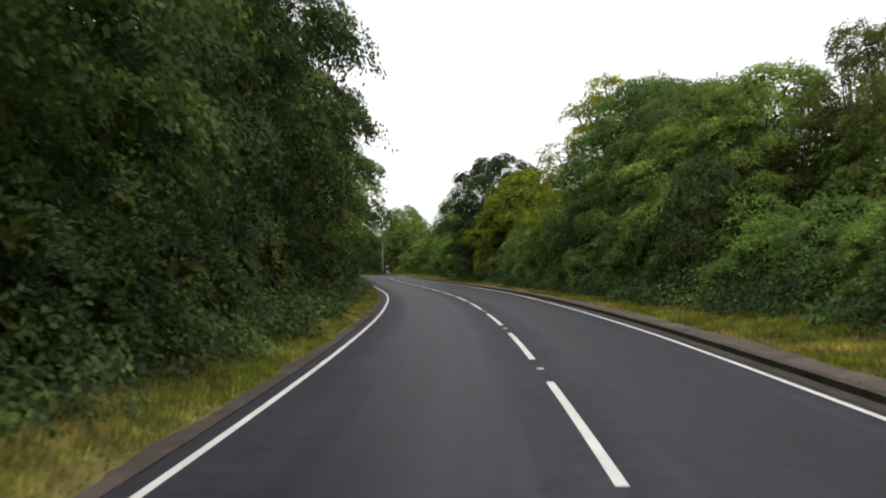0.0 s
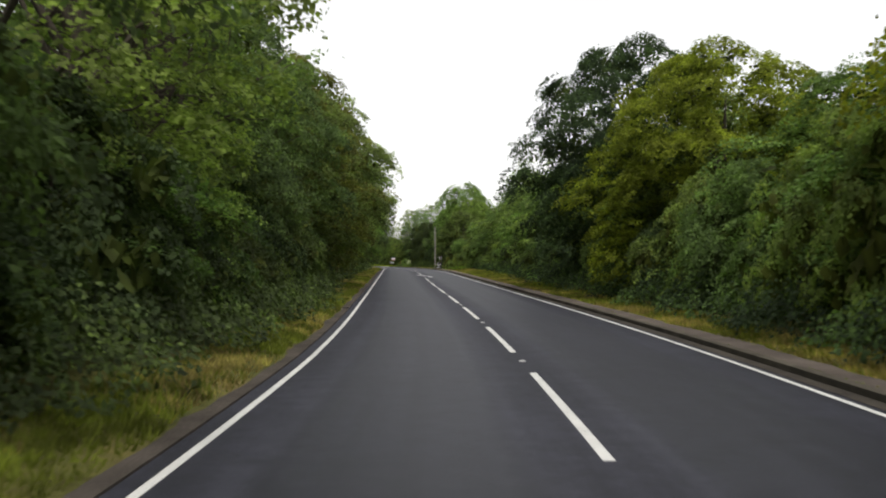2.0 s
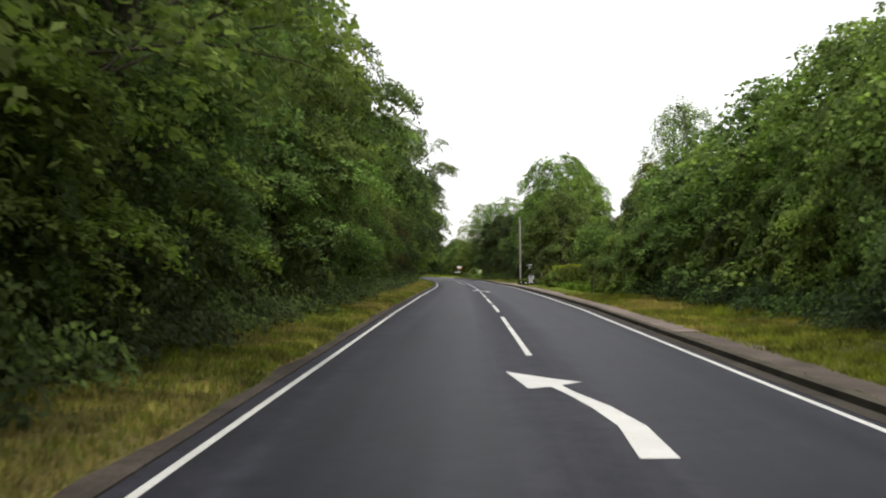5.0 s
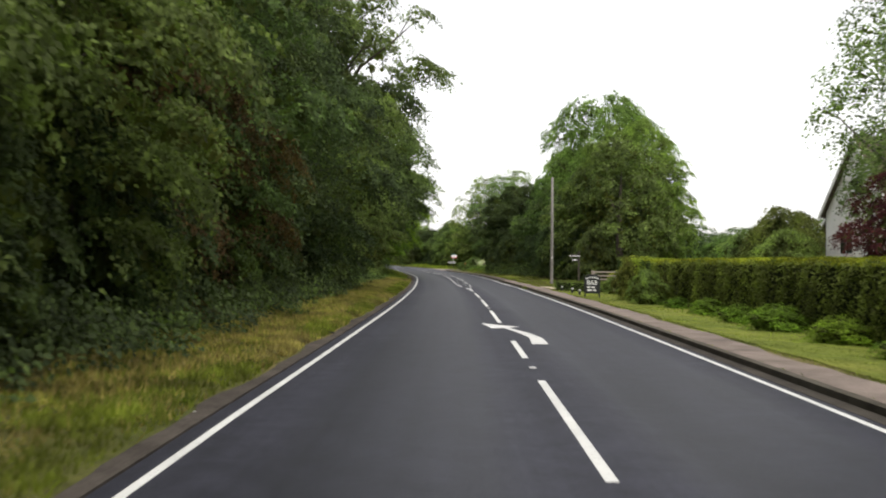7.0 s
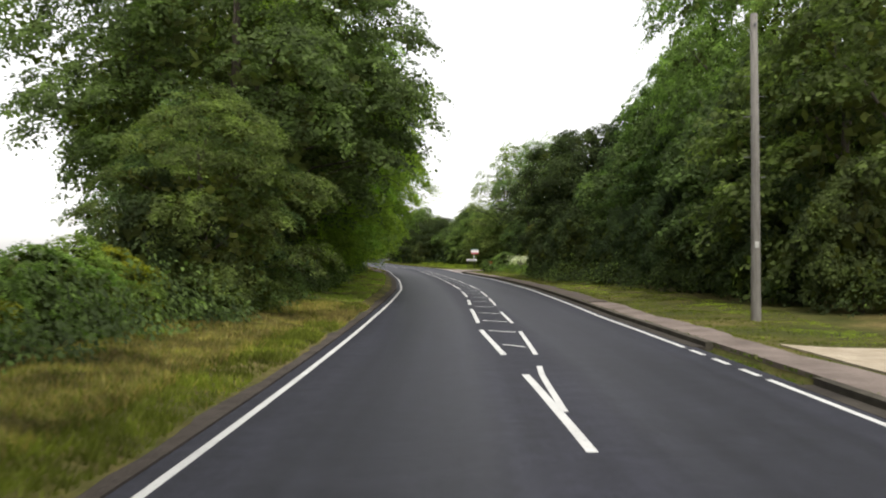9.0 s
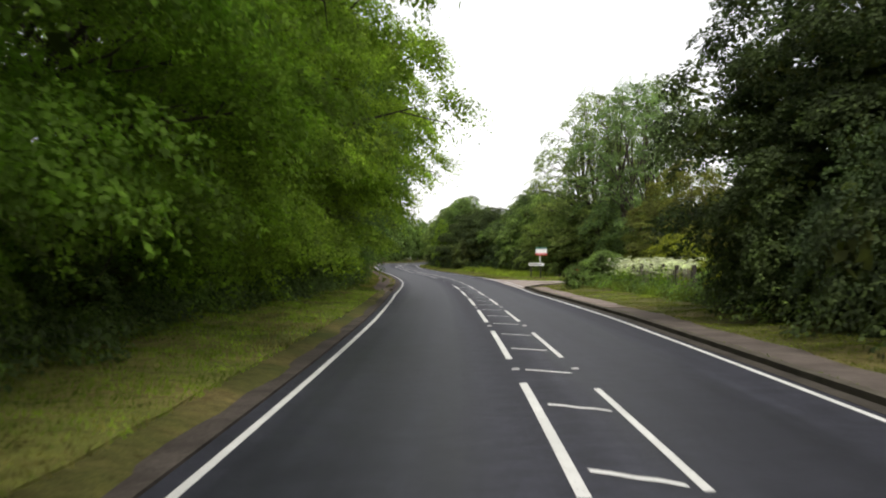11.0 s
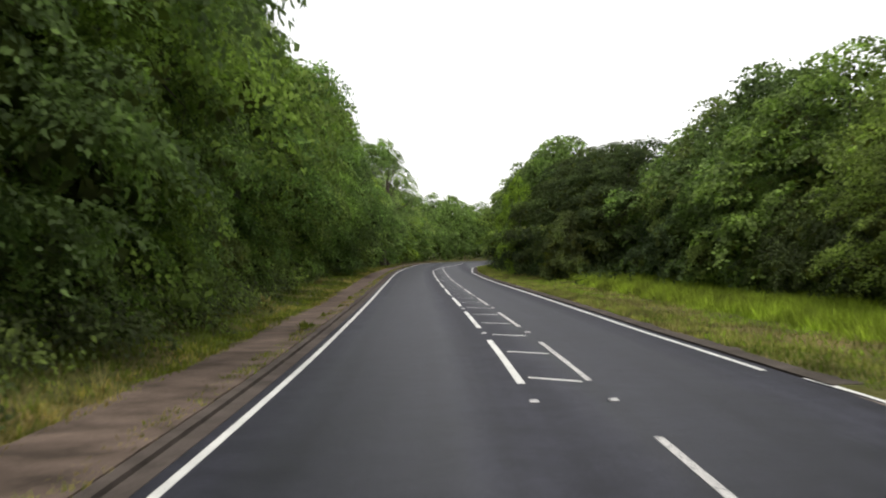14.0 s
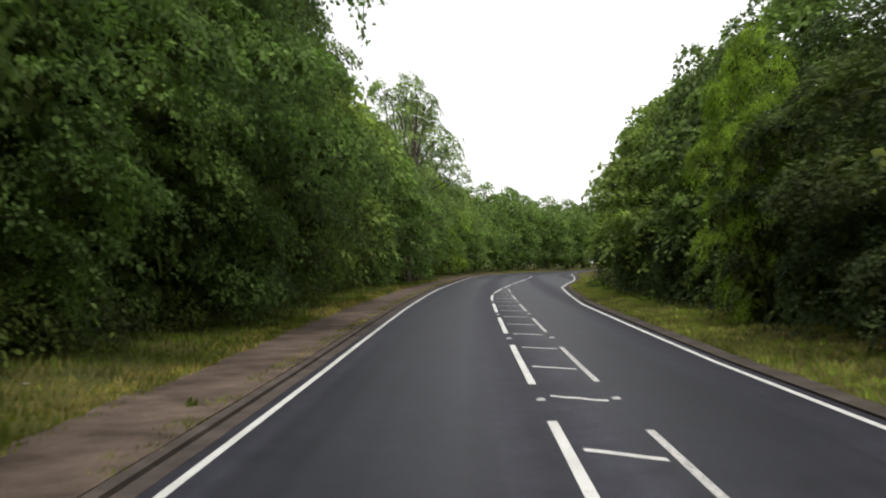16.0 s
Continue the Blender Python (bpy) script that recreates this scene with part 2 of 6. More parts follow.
def leaf_material(name, dark, light, through=0.26, rough=0.6):
    """Leaves: each leaf and each tree a shade of its own, with light coming through the blade."""
    m, nt, b = material(name, rough, spec=0.05)
    geo = nt.nodes.new("ShaderNodeNewGeometry")
    info = nt.nodes.new("ShaderNodeObjectInfo")
    blend = lambda f: tuple(a + (b_ - a) * f for a, b_ in zip(dark, light))
    leaf = ramp(nt, geo.outputs["Random Per Island"], [(0.0, blend(0.55)), (0.8, blend(0.85)), (1.0, blend(1.05))])
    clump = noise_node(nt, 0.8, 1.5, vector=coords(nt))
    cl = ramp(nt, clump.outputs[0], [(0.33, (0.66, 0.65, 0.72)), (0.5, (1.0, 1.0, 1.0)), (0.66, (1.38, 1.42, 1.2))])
    tree = ramp(nt, info.outputs["Random"], [(0.0, (0.8, 0.88, 0.9)), (0.5, (1.0, 1.0, 1.0)), (1.0, (1.22, 1.1, 0.92))])
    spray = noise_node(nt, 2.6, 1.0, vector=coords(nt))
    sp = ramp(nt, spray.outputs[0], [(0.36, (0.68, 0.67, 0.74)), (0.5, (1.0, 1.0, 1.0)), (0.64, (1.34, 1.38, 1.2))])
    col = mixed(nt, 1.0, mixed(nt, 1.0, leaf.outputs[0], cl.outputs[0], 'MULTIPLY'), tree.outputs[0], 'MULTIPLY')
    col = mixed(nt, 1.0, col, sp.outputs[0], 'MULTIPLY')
    nt.links.new(col, b.inputs["Base Color"])
    tr = nt.nodes.new("ShaderNodeBsdfTranslucent")
    warm = mixed(nt, 1.0, col, (1.15, 1.3, 0.78), 'MULTIPLY')
    nt.links.new(warm, tr.inputs["Color"])
    mix = nt.nodes.new("ShaderNodeMixShader")
    mix.inputs[0].default_value = through
    nt.links.new(b.outputs[0], mix.inputs[1])
    nt.links.new(tr.outputs[0], mix.inputs[2])
    nt.links.new(mix.outputs[0], nt.nodes["Material Output"].inputs["Surface"])
    return m


def plain(name, colour, rough=0.6, metal=0.0, vary=0.15, scale=8.0):
    m, nt, b = material(name, rough, metal)
    n = noise_node(nt, scale, 5, vector=coords(nt))
    r = ramp(nt, n.outputs[0], [(0.3, tuple((1 - vary) * k for k in colour)), (0.7, tuple(min(1, (1 + vary) * k) for k in colour))])
    nt.links.new(r.outputs[0], b.inputs["Base Color"])
    bump(nt, b, n.outputs[0], 0.15, 0.004)
    return m


def wood_material(name, dark, light):
    m, nt, b = material(name, 0.85)
    mp = nt.nodes.new("ShaderNodeMapping")
    mp.inputs["Scale"].default_value = (9, 9, 0.8)
    nt.links.new(coords(nt), mp.inputs["Vector"])
    n = noise_node(nt, 3.0, 6, 0.65, mp.outputs[0])
    r = ramp(nt, n.outputs[0], [(0.3, dark), (0.7, light)])
    nt.links.new(r.outputs[0], b.inputs["Base Color"])
    bump(nt, b, n.outputs[0], 0.4, 0.01)
    return m


ASPHALT = asphalt_material()
PAINT = paint_material("white_road_paint", (0.66, 0.66, 0.635), 0.5)
PAINT_OLD = paint_material("worn_road_paint", (0.55, 0.54, 0.52), 0.58)
TURF = grass_ground_material("verge_turf", (0.05, 0.062, 0.017), (0.088, 0.088, 0.026), (0.17, 0.135, 0.055))
VERGE = grass_ground_material("fresh_verge_turf", (0.105, 0.13, 0.03), (0.16, 0.17, 0.04), (0.23, 0.2, 0.068))
LAWN = grass_ground_material("lawn_turf", (0.10, 0.13, 0.024), (0.145, 0.175, 0.033), (0.2, 0.21, 0.046))
EARTH = speckled("bare_earth", (0.045, 0.039, 0.034), (0.092, 0.079, 0.068), 1.2, 30, 0.95, 0.6, 0.05)
GUTTER = speckled("dirty_gutter", (0.032, 0.028, 0.024), (0.07, 0.062, 0.05), 0.9, 40, 0.9, 0.4, 0.1)
FOOTPATH = speckled("footpath_asphalt", (0.125, 0.102, 0.088), (0.255, 0.208, 0.18), 0.9, 50, 0.9, 0.3, 0.08)
# Earthy path surface, its colour also lowered to carry the trees' shade.
FOOTPATH_DARK = speckled("earthy_shaded_footpath", (0.066, 0.055, 0.047), (0.135, 0.112, 0.096), 0.9, 50, 0.9, 0.4, 0.08)
# Lighter copy of the reddish path for the stretch with less tree shade.
FOOTPATH_LIT = speckled("lit_reddish_footpath", (0.082, 0.064, 0.052), (0.2, 0.155, 0.127), 1.3, 45, 0.9, 0.5, 0.08)
FOOTPATH_RED = speckled("reddish_footpath", (0.05, 0.039, 0.031), (0.165, 0.123, 0.1), 1.3, 45, 0.9, 0.5, 0.08)
SIDE_SURFACE = speckled("pale_side_road", (0.21, 0.175, 0.155), (0.32, 0.27, 0.24), 0.4, 45, 0.9, 0.3, 0.1)
GRAVEL = speckled("pale_gravel", (0.30, 0.25, 0.18), (0.48, 0.41, 0.31), 2.0, 35, 0.95, 0.8, 0.1)
KERB = speckled("mossy_kerb_concrete", (0.045, 0.04, 0.031), (0.1, 0.09, 0.07), 1.5, 45, 0.9, 0.4, 0.1)
KERB_EARTHY = speckled("earthy_kerb_concrete", (0.05, 0.041, 0.036), (0.105, 0.087, 0.076), 1.5, 45, 0.9, 0.4, 0.1)
BARK = wood_material("bark", (0.035, 0.028, 0.02), (0.10, 0.082, 0.062))
BARK_PALE = wood_material("pale_bark", (0.10, 0.09, 0.075), (0.22, 0.2, 0.17))
POLE_WOOD = wood_material("weathered_pole_wood", (0.13, 0.12, 0.105), (0.25, 0.235, 0.21))
GATE_WOOD = wood_material("grey_gate_wood", (0.16, 0.14, 0.11), (0.30, 0.27, 0.22))
DARK_WOOD = wood_material("dark_fence_wood", (0.03, 0.026, 0.02), (0.08, 0.07, 0.055))
# Leaves inside the crowns: shade of the hollows put into their darker green.
INNER = leaf_material("shade_toned_inner_leaves", (0.030, 0.038, 0.011), (0.075, 0.094, 0.025), 0.3)
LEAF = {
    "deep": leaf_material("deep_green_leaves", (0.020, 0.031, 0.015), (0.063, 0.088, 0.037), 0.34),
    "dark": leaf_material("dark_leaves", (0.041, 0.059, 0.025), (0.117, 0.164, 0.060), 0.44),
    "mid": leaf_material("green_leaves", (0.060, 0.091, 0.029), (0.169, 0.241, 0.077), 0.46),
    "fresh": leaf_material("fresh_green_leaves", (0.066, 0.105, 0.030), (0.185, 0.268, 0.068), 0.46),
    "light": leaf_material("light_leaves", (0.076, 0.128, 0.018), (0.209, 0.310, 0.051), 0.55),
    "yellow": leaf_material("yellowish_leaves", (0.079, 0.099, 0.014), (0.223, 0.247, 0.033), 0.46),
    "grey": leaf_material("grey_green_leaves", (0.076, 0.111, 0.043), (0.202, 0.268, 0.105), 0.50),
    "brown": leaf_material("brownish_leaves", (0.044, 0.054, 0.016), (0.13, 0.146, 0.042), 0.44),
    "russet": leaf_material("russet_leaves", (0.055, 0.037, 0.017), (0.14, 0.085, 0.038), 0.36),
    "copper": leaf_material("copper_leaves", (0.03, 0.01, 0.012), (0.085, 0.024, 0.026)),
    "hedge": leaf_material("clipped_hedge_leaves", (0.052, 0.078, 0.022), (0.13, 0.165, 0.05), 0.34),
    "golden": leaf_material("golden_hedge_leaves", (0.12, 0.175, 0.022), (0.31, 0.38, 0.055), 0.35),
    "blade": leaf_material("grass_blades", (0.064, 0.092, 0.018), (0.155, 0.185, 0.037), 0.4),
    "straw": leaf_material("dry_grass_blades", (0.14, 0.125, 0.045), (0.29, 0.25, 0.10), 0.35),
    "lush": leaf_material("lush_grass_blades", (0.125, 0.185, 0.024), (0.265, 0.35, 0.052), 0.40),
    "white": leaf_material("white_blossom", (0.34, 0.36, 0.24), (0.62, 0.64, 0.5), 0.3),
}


# ---- mesh helpers ----
def link_mesh(name, me, parent=None, label=""):
    ob = new(name, me)
    if parent is not None:
        ob.parent = parent
    if label:
        ob["label"] = label
    return ob


def mesh_from(name, verts, faces, mats, smooth=False):
    me = bpy.data.meshes.new(name)
    me.from_pydata([tuple(v) for v in verts], [], faces)
    for m in mats:
        me.materials.append(m)
    if smooth:
        me.polygons.foreach_set("use_smooth", [True] * len(me.polygons))
    me.update()
    return me


def tris_mesh(name, corners, mats, index=None):
    """A mesh of loose triangles or kites from an array (n, 3, 3) or (n, 4, 3)."""
    n, k = len(corners), corners.shape[1]
    me = bpy.data.meshes.new(name)
    me.vertices.add(k * n)
    me.vertices.foreach_set("co", np.ascontiguousarray(corners, dtype=np.float32).ravel())
    me.loops.add(k * n)
    me.loops.foreach_set("vertex_index", np.arange(k * n, dtype=np.int32))
    me.polygons.add(n)
    me.polygons.foreach_set("loop_start", np.arange(0, k * n, k, dtype=np.int32))
    for m in mats:
        me.materials.append(m)
    if index is not None:
        me.polygons.foreach_set("material_index", np.asarray(index, dtype=np.int32))
    me.update(calc_edges=True)
    return me


def strip(name, s0, s1, step, dl, dr, z, mat, cols=1, side=None):
    """A ribbon along the road between the offsets dl(s) and dr(s), at level(s) + z; side: depth of its skirts."""
    ss = np.arange(s0, s1 + 0.01, step)
    verts, faces, uvs = [], [], []
    for s in ss:
        a, b = dl(s), dr(s)
        for k in range(cols + 1):
            d = a + (b - a) * k / cols
            x, y = at(s, d)
            verts.append((x, y, level(s) + (z(s, d) if callable(z) else z)))
            uvs.append((s, d))
    w = cols + 1
    for i in range(len(ss) - 1):
        for k in range(cols):
            faces.append((i * w + k, i * w + k + 1, (i + 1) * w + k + 1, (i + 1) * w + k))
    if side:
        n = len(verts)
        verts += [(v[0], v[1], v[2] - side) for v in verts]
        uvs += uvs
        for i in range(len(ss) - 1):
            faces.append((i * w, (i + 1) * w, n + (i + 1) * w, n + i * w))
            faces.append(((i + 1) * w + cols, i * w + cols, n + i * w + cols, n + (i + 1) * w + cols))
        m = (len(ss) - 1) * w
        faces.append(tuple(range(cols + 1)) + tuple(n + k for k in reversed(range(cols + 1))))
        faces.append(tuple(m + k for k in reversed(range(cols + 1))) + tuple(n + m + k for k in range(cols + 1)))
    me = mesh_from(name, verts, faces, [mat])
    uv = me.uv_layers.new(name="UVMap")
    for lp in me.loops:
        uv.data[lp.index].uv = uvs[lp.vertex_index]
    return me


def box(bm, size, m, bevel=0.0):
    r = bmesh.ops.create_cube(bm, size=1.0)
    bmesh.ops.scale(bm, vec=size, verts=r["verts"])
    if bevel:
        es = list({e for v in r["verts"] for e in v.link_edges})
        g = bmesh.ops.bevel(bm, geom=es, offset=bevel, segments=1, affect='EDGES')
        vs = list({v for f in g["faces"] for v in f.verts} | {v for v in r["verts"] if v.is_valid})
    else:
        vs = r["verts"]
    bmesh.ops.transform(bm, matrix=m, verts=vs)


def part(name, bm, mat, parent, label=""):
    me = bpy.data.meshes.new(name)
    bm.to_mesh(me)
    bm.free()
    me.materials.append(mat)
    return link_mesh(name, me, parent, label)


def block(name, size, m, mat, parent, bevel=0.006, label=""):
    bm = bmesh.new()
    box(bm, size, m, bevel)
    return part(name, bm, mat, parent, label)


def empty_at(name, s, d, turn=0.0, dz=0.0):
    """The base of a thing that stands beside the road; its x axis points across the road, its y axis along it."""
    x, y = at(s, d)
    ob = new(name)
    ob.empty_display_size = 0.2
    ob.matrix_world = Matrix.Translation((x, y, float(ground_z(s, d)) + dz)) @ Matrix.Rotation(head(s) + radians(turn), 4, 'Z')
    return ob


# ---- ground, carriageway and paths ----
LEFT_STEPS = np.array([-420, -250, -140, -80, -45, -28, -16, -10, -7, -5.4, -4.4, -3.7, -3.1, -2.6, -2.2, -1.9, -1.6, -1.4, -1.25, -1.1, -1.0, -0.9, -0.7, -0.5, -0.35, -0.25, 0.8])
RIGHT_STEPS = np.array([-0.8, 0.15, 0.25, 0.45, 0.55, 0.8, 1.1, 1.3, 1.5, 1.8, 2.2, 2.7, 3.3, 4.1, 5.2, 7, 10, 16, 28, 45, 80, 140, 250, 420])
sg = np.concatenate([[-400, -250, -120, -60], np.arange(-30, 450, 0.8), np.arange(450, 560, 4), [600, 680, 800, 1000, 1400]])


def far_at(s, d):
    sc = np.clip(s, -199, 899)
    x, y = at(sc, d)
    h = head(sc)
    return x - np.sin(h) * (s - sc), y + np.cos(h) * (s - sc)


S2, D2 = np.meshgrid(sg, np.concatenate([LEFT_STEPS, RIGHT_STEPS]), indexing="ij")
D2 = D2 + np.where(np.arange(D2.shape[1]) < len(LEFT_STEPS), left_line(np.clip(S2, -30, 600)), right_line(np.clip(S2, -30, 600)))
gx, gy = far_at(S2, D2)
gzz = ground_z(np.clip(S2, -20, 560), D2)
nv, nw = D2.shape
idx = np.arange(nv * nw).reshape(nv, nw)
gf = np.stack([idx[:-1, :-1], idx[:-1, 1:], idx[1:, 1:], idx[1:, :-1]], -1).reshape(-1, 4)
ground = new("ground", mesh_from("ground", np.stack([gx, gy, gzz], -1).reshape(-1, 3).tolist(), gf.tolist(), [TURF], True))
tagged(ground, "uneven grass verges and fields in green and straw tones", "ground", kind="structure")

road = new("road", strip("road", -40, 560, 2, lambda s: left_line(s) - 0.32, lambda s: right_line(s) + float(np.interp(s, [284, 287, 312, 314], [0.2, 0.5, 0.5, 0.2])), 0.0, ASPHALT, 6, 0.1))
tagged(road, "dark grey worn asphalt two-lane road with white markings", "road", kind="structure")

# worn edges of the carriageway, kerbs and footpaths
wob = lambda s, k=0.0: 0.10 * math.sin(0.7 * s + k) + 0.06 * math.sin(1.9 * s + 2 * k) + 0.05 * math.sin(4.1 * s + k)
dirt_left = new("dirt_edge", strip("dirt_edge", -30, 225, 0.6, lambda s: left_line(s) - np.interp(s, [0, 12, 120, 140, 190, 200, 225], [0.5, 0.4, 0.4, 0.55, 0.55, 0.36, 0.36]) - 0.8 * abs(wob(s)), lambda s: left_line(s) - 0.22, lambda s, d: 0.022, EARTH, 2, 0.1))
tagged(dirt_left, "strip of bare dark earth along the asphalt edge", "verge", kind="structure")
haunch = new("asphalt_edging", strip("asphalt_edging", 225, 284, 0.8, lambda s: left_line(s) - 0.75 - 0.8 * abs(wob(s)), lambda s: left_line(s) - 0.22, lambda s, d: 0.03, EARTH, 2, 0.08))
tagged(haunch, "cracked earthy edging beside the carriageway", "edging", kind="structure")
gutter_l = new("gutter", strip("gutter", 284, 470, 1.0, lambda s: left_line(s) - 0.34, lambda s: left_line(s) - 0.16, 0.004, KERB_EARTHY, 1, 0.06))
tagged(gutter_l, "dirty gutter strip beside the white edge line", "gutter", kind="structure")
path_w = lambda s: np.interp(s, [281, 288, 300, 332, 345, 360, 375], [0.75, 1.6, 1.65, 1.5, 1.65, 1.85, 2.0])
for a, b, mat, words in ((281, 303, FOOTPATH_LIT, "worn asphalt footpath coloured lighter where more light falls, with ragged earthy edges"), (303, 470, FOOTPATH_RED, "reddish brown asphalt footpath with ragged grassy edges")):
    path_l = new("footpath", strip("footpath", a, b, 0.4, lambda s: left_line(s) - path_w(s) + 0.7 * wob(0.6 * s) + 0.05 * math.sin(4.7 * s) * math.sin(1.3 * s), lambda s: left_line(s) - 0.46 - 0.12 * abs(wob(s, 1)), lambda s, d: np.interp(s, [281, 288], [0.03, 0.06]), mat, 3, 0.15))
    tagged(path_l, words, "footpath", kind="structure")
kerb_l = new("kerb", strip("kerb", 286, 470, 1.0, lambda s: left_line(s) - 0.46, lambda s: left_line(s) - 0.34, 0.05, KERB_EARTHY, 1, 0.15))
tagged(kerb_l, "low weathered concrete kerb along the footpath", "kerb", kind="structure")
for a, b in ((-30, 206.2), (211.0, 286.4)):
    g = new("gutter", strip("gutter", a, b, 1.0, lambda s: right_line(s) + 0.14, lambda s: right_line(s) + 0.36, 0.004, GUTTER, 1, 0.06))
    tagged(g, "dirty gutter strip beside the white edge line", "gutter", kind="structure")
    k = new("kerb", strip("kerb", a, b, 1.0, lambda s: right_line(s) + 0.36, lambda s: right_line(s) + 0.5, 0.085, KERB, 1, 0.15))
    tagged(k, "dark mossy concrete kerb along the footpath", "kerb", kind="structure")
for a, b, mat, words in ((-30, 128, FOOTPATH_DARK, "earthy footpath coloured darker for shade, with grass creeping over its edge"), (128, 226, FOOTPATH, "grey-brown asphalt footpath with grass creeping over its edge"), (226, 264, FOOTPATH_DARK, "earthy footpath coloured darker for the shade of overhanging trees"), (264, 285.5, FOOTPATH, "grey-brown asphalt footpath with grass creeping over its edge")):
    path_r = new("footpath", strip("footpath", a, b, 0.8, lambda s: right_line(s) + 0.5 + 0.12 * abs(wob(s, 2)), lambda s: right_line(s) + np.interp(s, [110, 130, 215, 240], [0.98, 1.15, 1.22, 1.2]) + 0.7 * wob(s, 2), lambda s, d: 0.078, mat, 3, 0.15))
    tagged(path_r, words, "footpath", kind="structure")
dirt_r = new("dirt_edge", strip("dirt_edge", 312, 470, 0.6, lambda s: right_line(s) + 0.17, lambda s: right_line(s) + 0.42 + 0.8 * abs(wob(s, 3)), lambda s, d: 0.03, EARTH, 2, 0.1))
tagged(dirt_r, "strip of bare earth along the asphalt edge", "verge", kind="structure")

# side road, its give-way mouth and the driveway
sv, sf = [], []
ds = [2.9, 3.05, 3.3, 3.8, 4.5, 5.3, 6.2, 7.5, 9, 12, 18, 30, 60]
for d in ds:
    a = np.interp(d, [p[0] for p in SIDE_NEAR], [p[1] for p in SIDE_NEAR])
    b = np.interp(d, [p[0] for p in SIDE_FAR], [p[1] for p in SIDE_FAR])
    for k in range(5):
        s = a + (b - a) * k / 4
        x, y = at(s, max(d, float(np.interp(s, [286, 296, 300, 313], [2.85, 2.9, 3.2, 3.2]))))
        sv.append((x, y, level(s) + 0.006 + np.interp(d, [3.2, 4.5], [0.0, 0.02])))
for i in range(len(ds) - 1):
    for k in range(4):
        sf.append((i * 5 + k, (i + 1) * 5 + k, (i + 1) * 5 + k + 1, i * 5 + k + 1))
side_road = new("side_road", mesh_from("side_road", sv, [f[::-1] for f in sf], [SIDE_SURFACE]))
tagged(side_road, "pale pinkish asphalt side road joining at a wide mouth", "road", kind="structure")
cv = []
for d, s in SIDE_NEAR[:5]:
    cv.append((s, d))
kv, kf = [], []
for i, (s, d) in enumerate(cv):
    for off, z in ((-0.16, -0.1), (-0.16, 0.1), (0.0, 0.1), (0.0, -0.1)):
        x, y = at(s + off * min(1, (d - 3) / 1.5), d + 0.14 * (off == 0) * max(0, 1 - (d - 3.2)))
        kv.append((x, y, level(s) + z))
    if i:
        for k in range(3):
            kf.append((4 * i - 4 + k, 4 * i + k, 4 * i + k + 1, 4 * i - 3 + k))
corner = new("kerb", mesh_from("kerb", kv, kf, [KERB]))
tagged(corner, "curved dark kerb at the mouth of the side road", "kerb", kind="structure")
drive = new("driveway", strip("driveway", 205.6, 210.8, 0.4, lambda s: right_line(s) + 1.5, lambda s: 12.0, lambda s, d: float(ground_z(s, d)) - level(s) + 0.03, GRAVEL, 10, 0.1))
tagged(drive, "pale gravel driveway crossing the grass verge", "driveway", kind="structure")


# ---- road markings ----
def marking(name, s0, s1, d0, d1, width, mat, label, step=1.0, z=0.005):
    """A painted line from (s0, d0) to (s1, d1) that follows the road."""
    fd = lambda s: (d0(s) if callable(d0) else d0 + (d1 - d0) * (s - s0) / max(1e-6, s1 - s0))
    n = max(1, int(round((s1 - s0) / step)))
    me = strip(name, s0, s1, (s1 - s0) / n, lambda s: fd(s) - width / 2, lambda s: fd(s) + width / 2, z, mat, 1, 0.006)
    return link_mesh(name, me, road, label)


marking("edge_line", -40, 470, left_line, None, 0.08, PAINT, "continuous white edge line", 1.5)
marking("edge_line", -40, 206.5, right_line, None, 0.08, PAINT, "continuous white edge line", 1.5)
for a in (206.9, 208.3, 209.7):
    marking("edge_line", a, a + 0.8, right_line, None, 0.08, PAINT, "broken white edge line at the driveway")
marking("edge_line", 211.0, 286.5, right_line, None, 0.08, PAINT, "continuous white edge line", 1.5)
marking("edge_line", 313.6, 470, right_line, None, 0.08, PAINT, "continuous white edge line", 1.5)
mouth = lambda s: np.interp(s, [286, 289, 293, 297, 300, 306, 311, 313], [3.0, 3.03, 3.1, 3.18, 3.23, 3.26, 3.3, 3.2])
for a, b in ((300.1, 304.0), (304.1, 307.5), (307.7, 309.5), (309.65, 312.7)):
    marking("give_way_line", a, b, mouth, None, 0.1, PAINT, "white line across the side road's mouth", 0.8, 0.014)
for k in range(11):
    marking("give_way_dash", 287.0 + 1.19 * k, 287.9 + 1.19 * k, mouth, None, 0.11, PAINT_OLD, "broken white give-way line", 0.6, 0.014)
    if k < 10:
        marking("give_way_dash", 287.9 + 1.12 * k, 288.75 + 1.12 * k, lambda s: mouth(s) + 0.31, None, 0.10, PAINT_OLD, "broken white give-way line", 0.6, 0.017)


def stud(s, d):
    x, y = at(s, d)
    bm = bmesh.new()
    box(bm, (0.10, 0.13, 0.018), Matrix.Identity(4), 0.006)
    box(bm, (0.08, 0.03, 0.026), Matrix.Translation((0, 0, 0.006)), 0.005)
    ob = part("road_stud", bm, STUD, road, "worn reflecting road stud")
    ob.matrix_world = Matrix.Translation((x, y, level(s) + 0.008)) @ Matrix.Rotation(head(s), 4, 'Z')


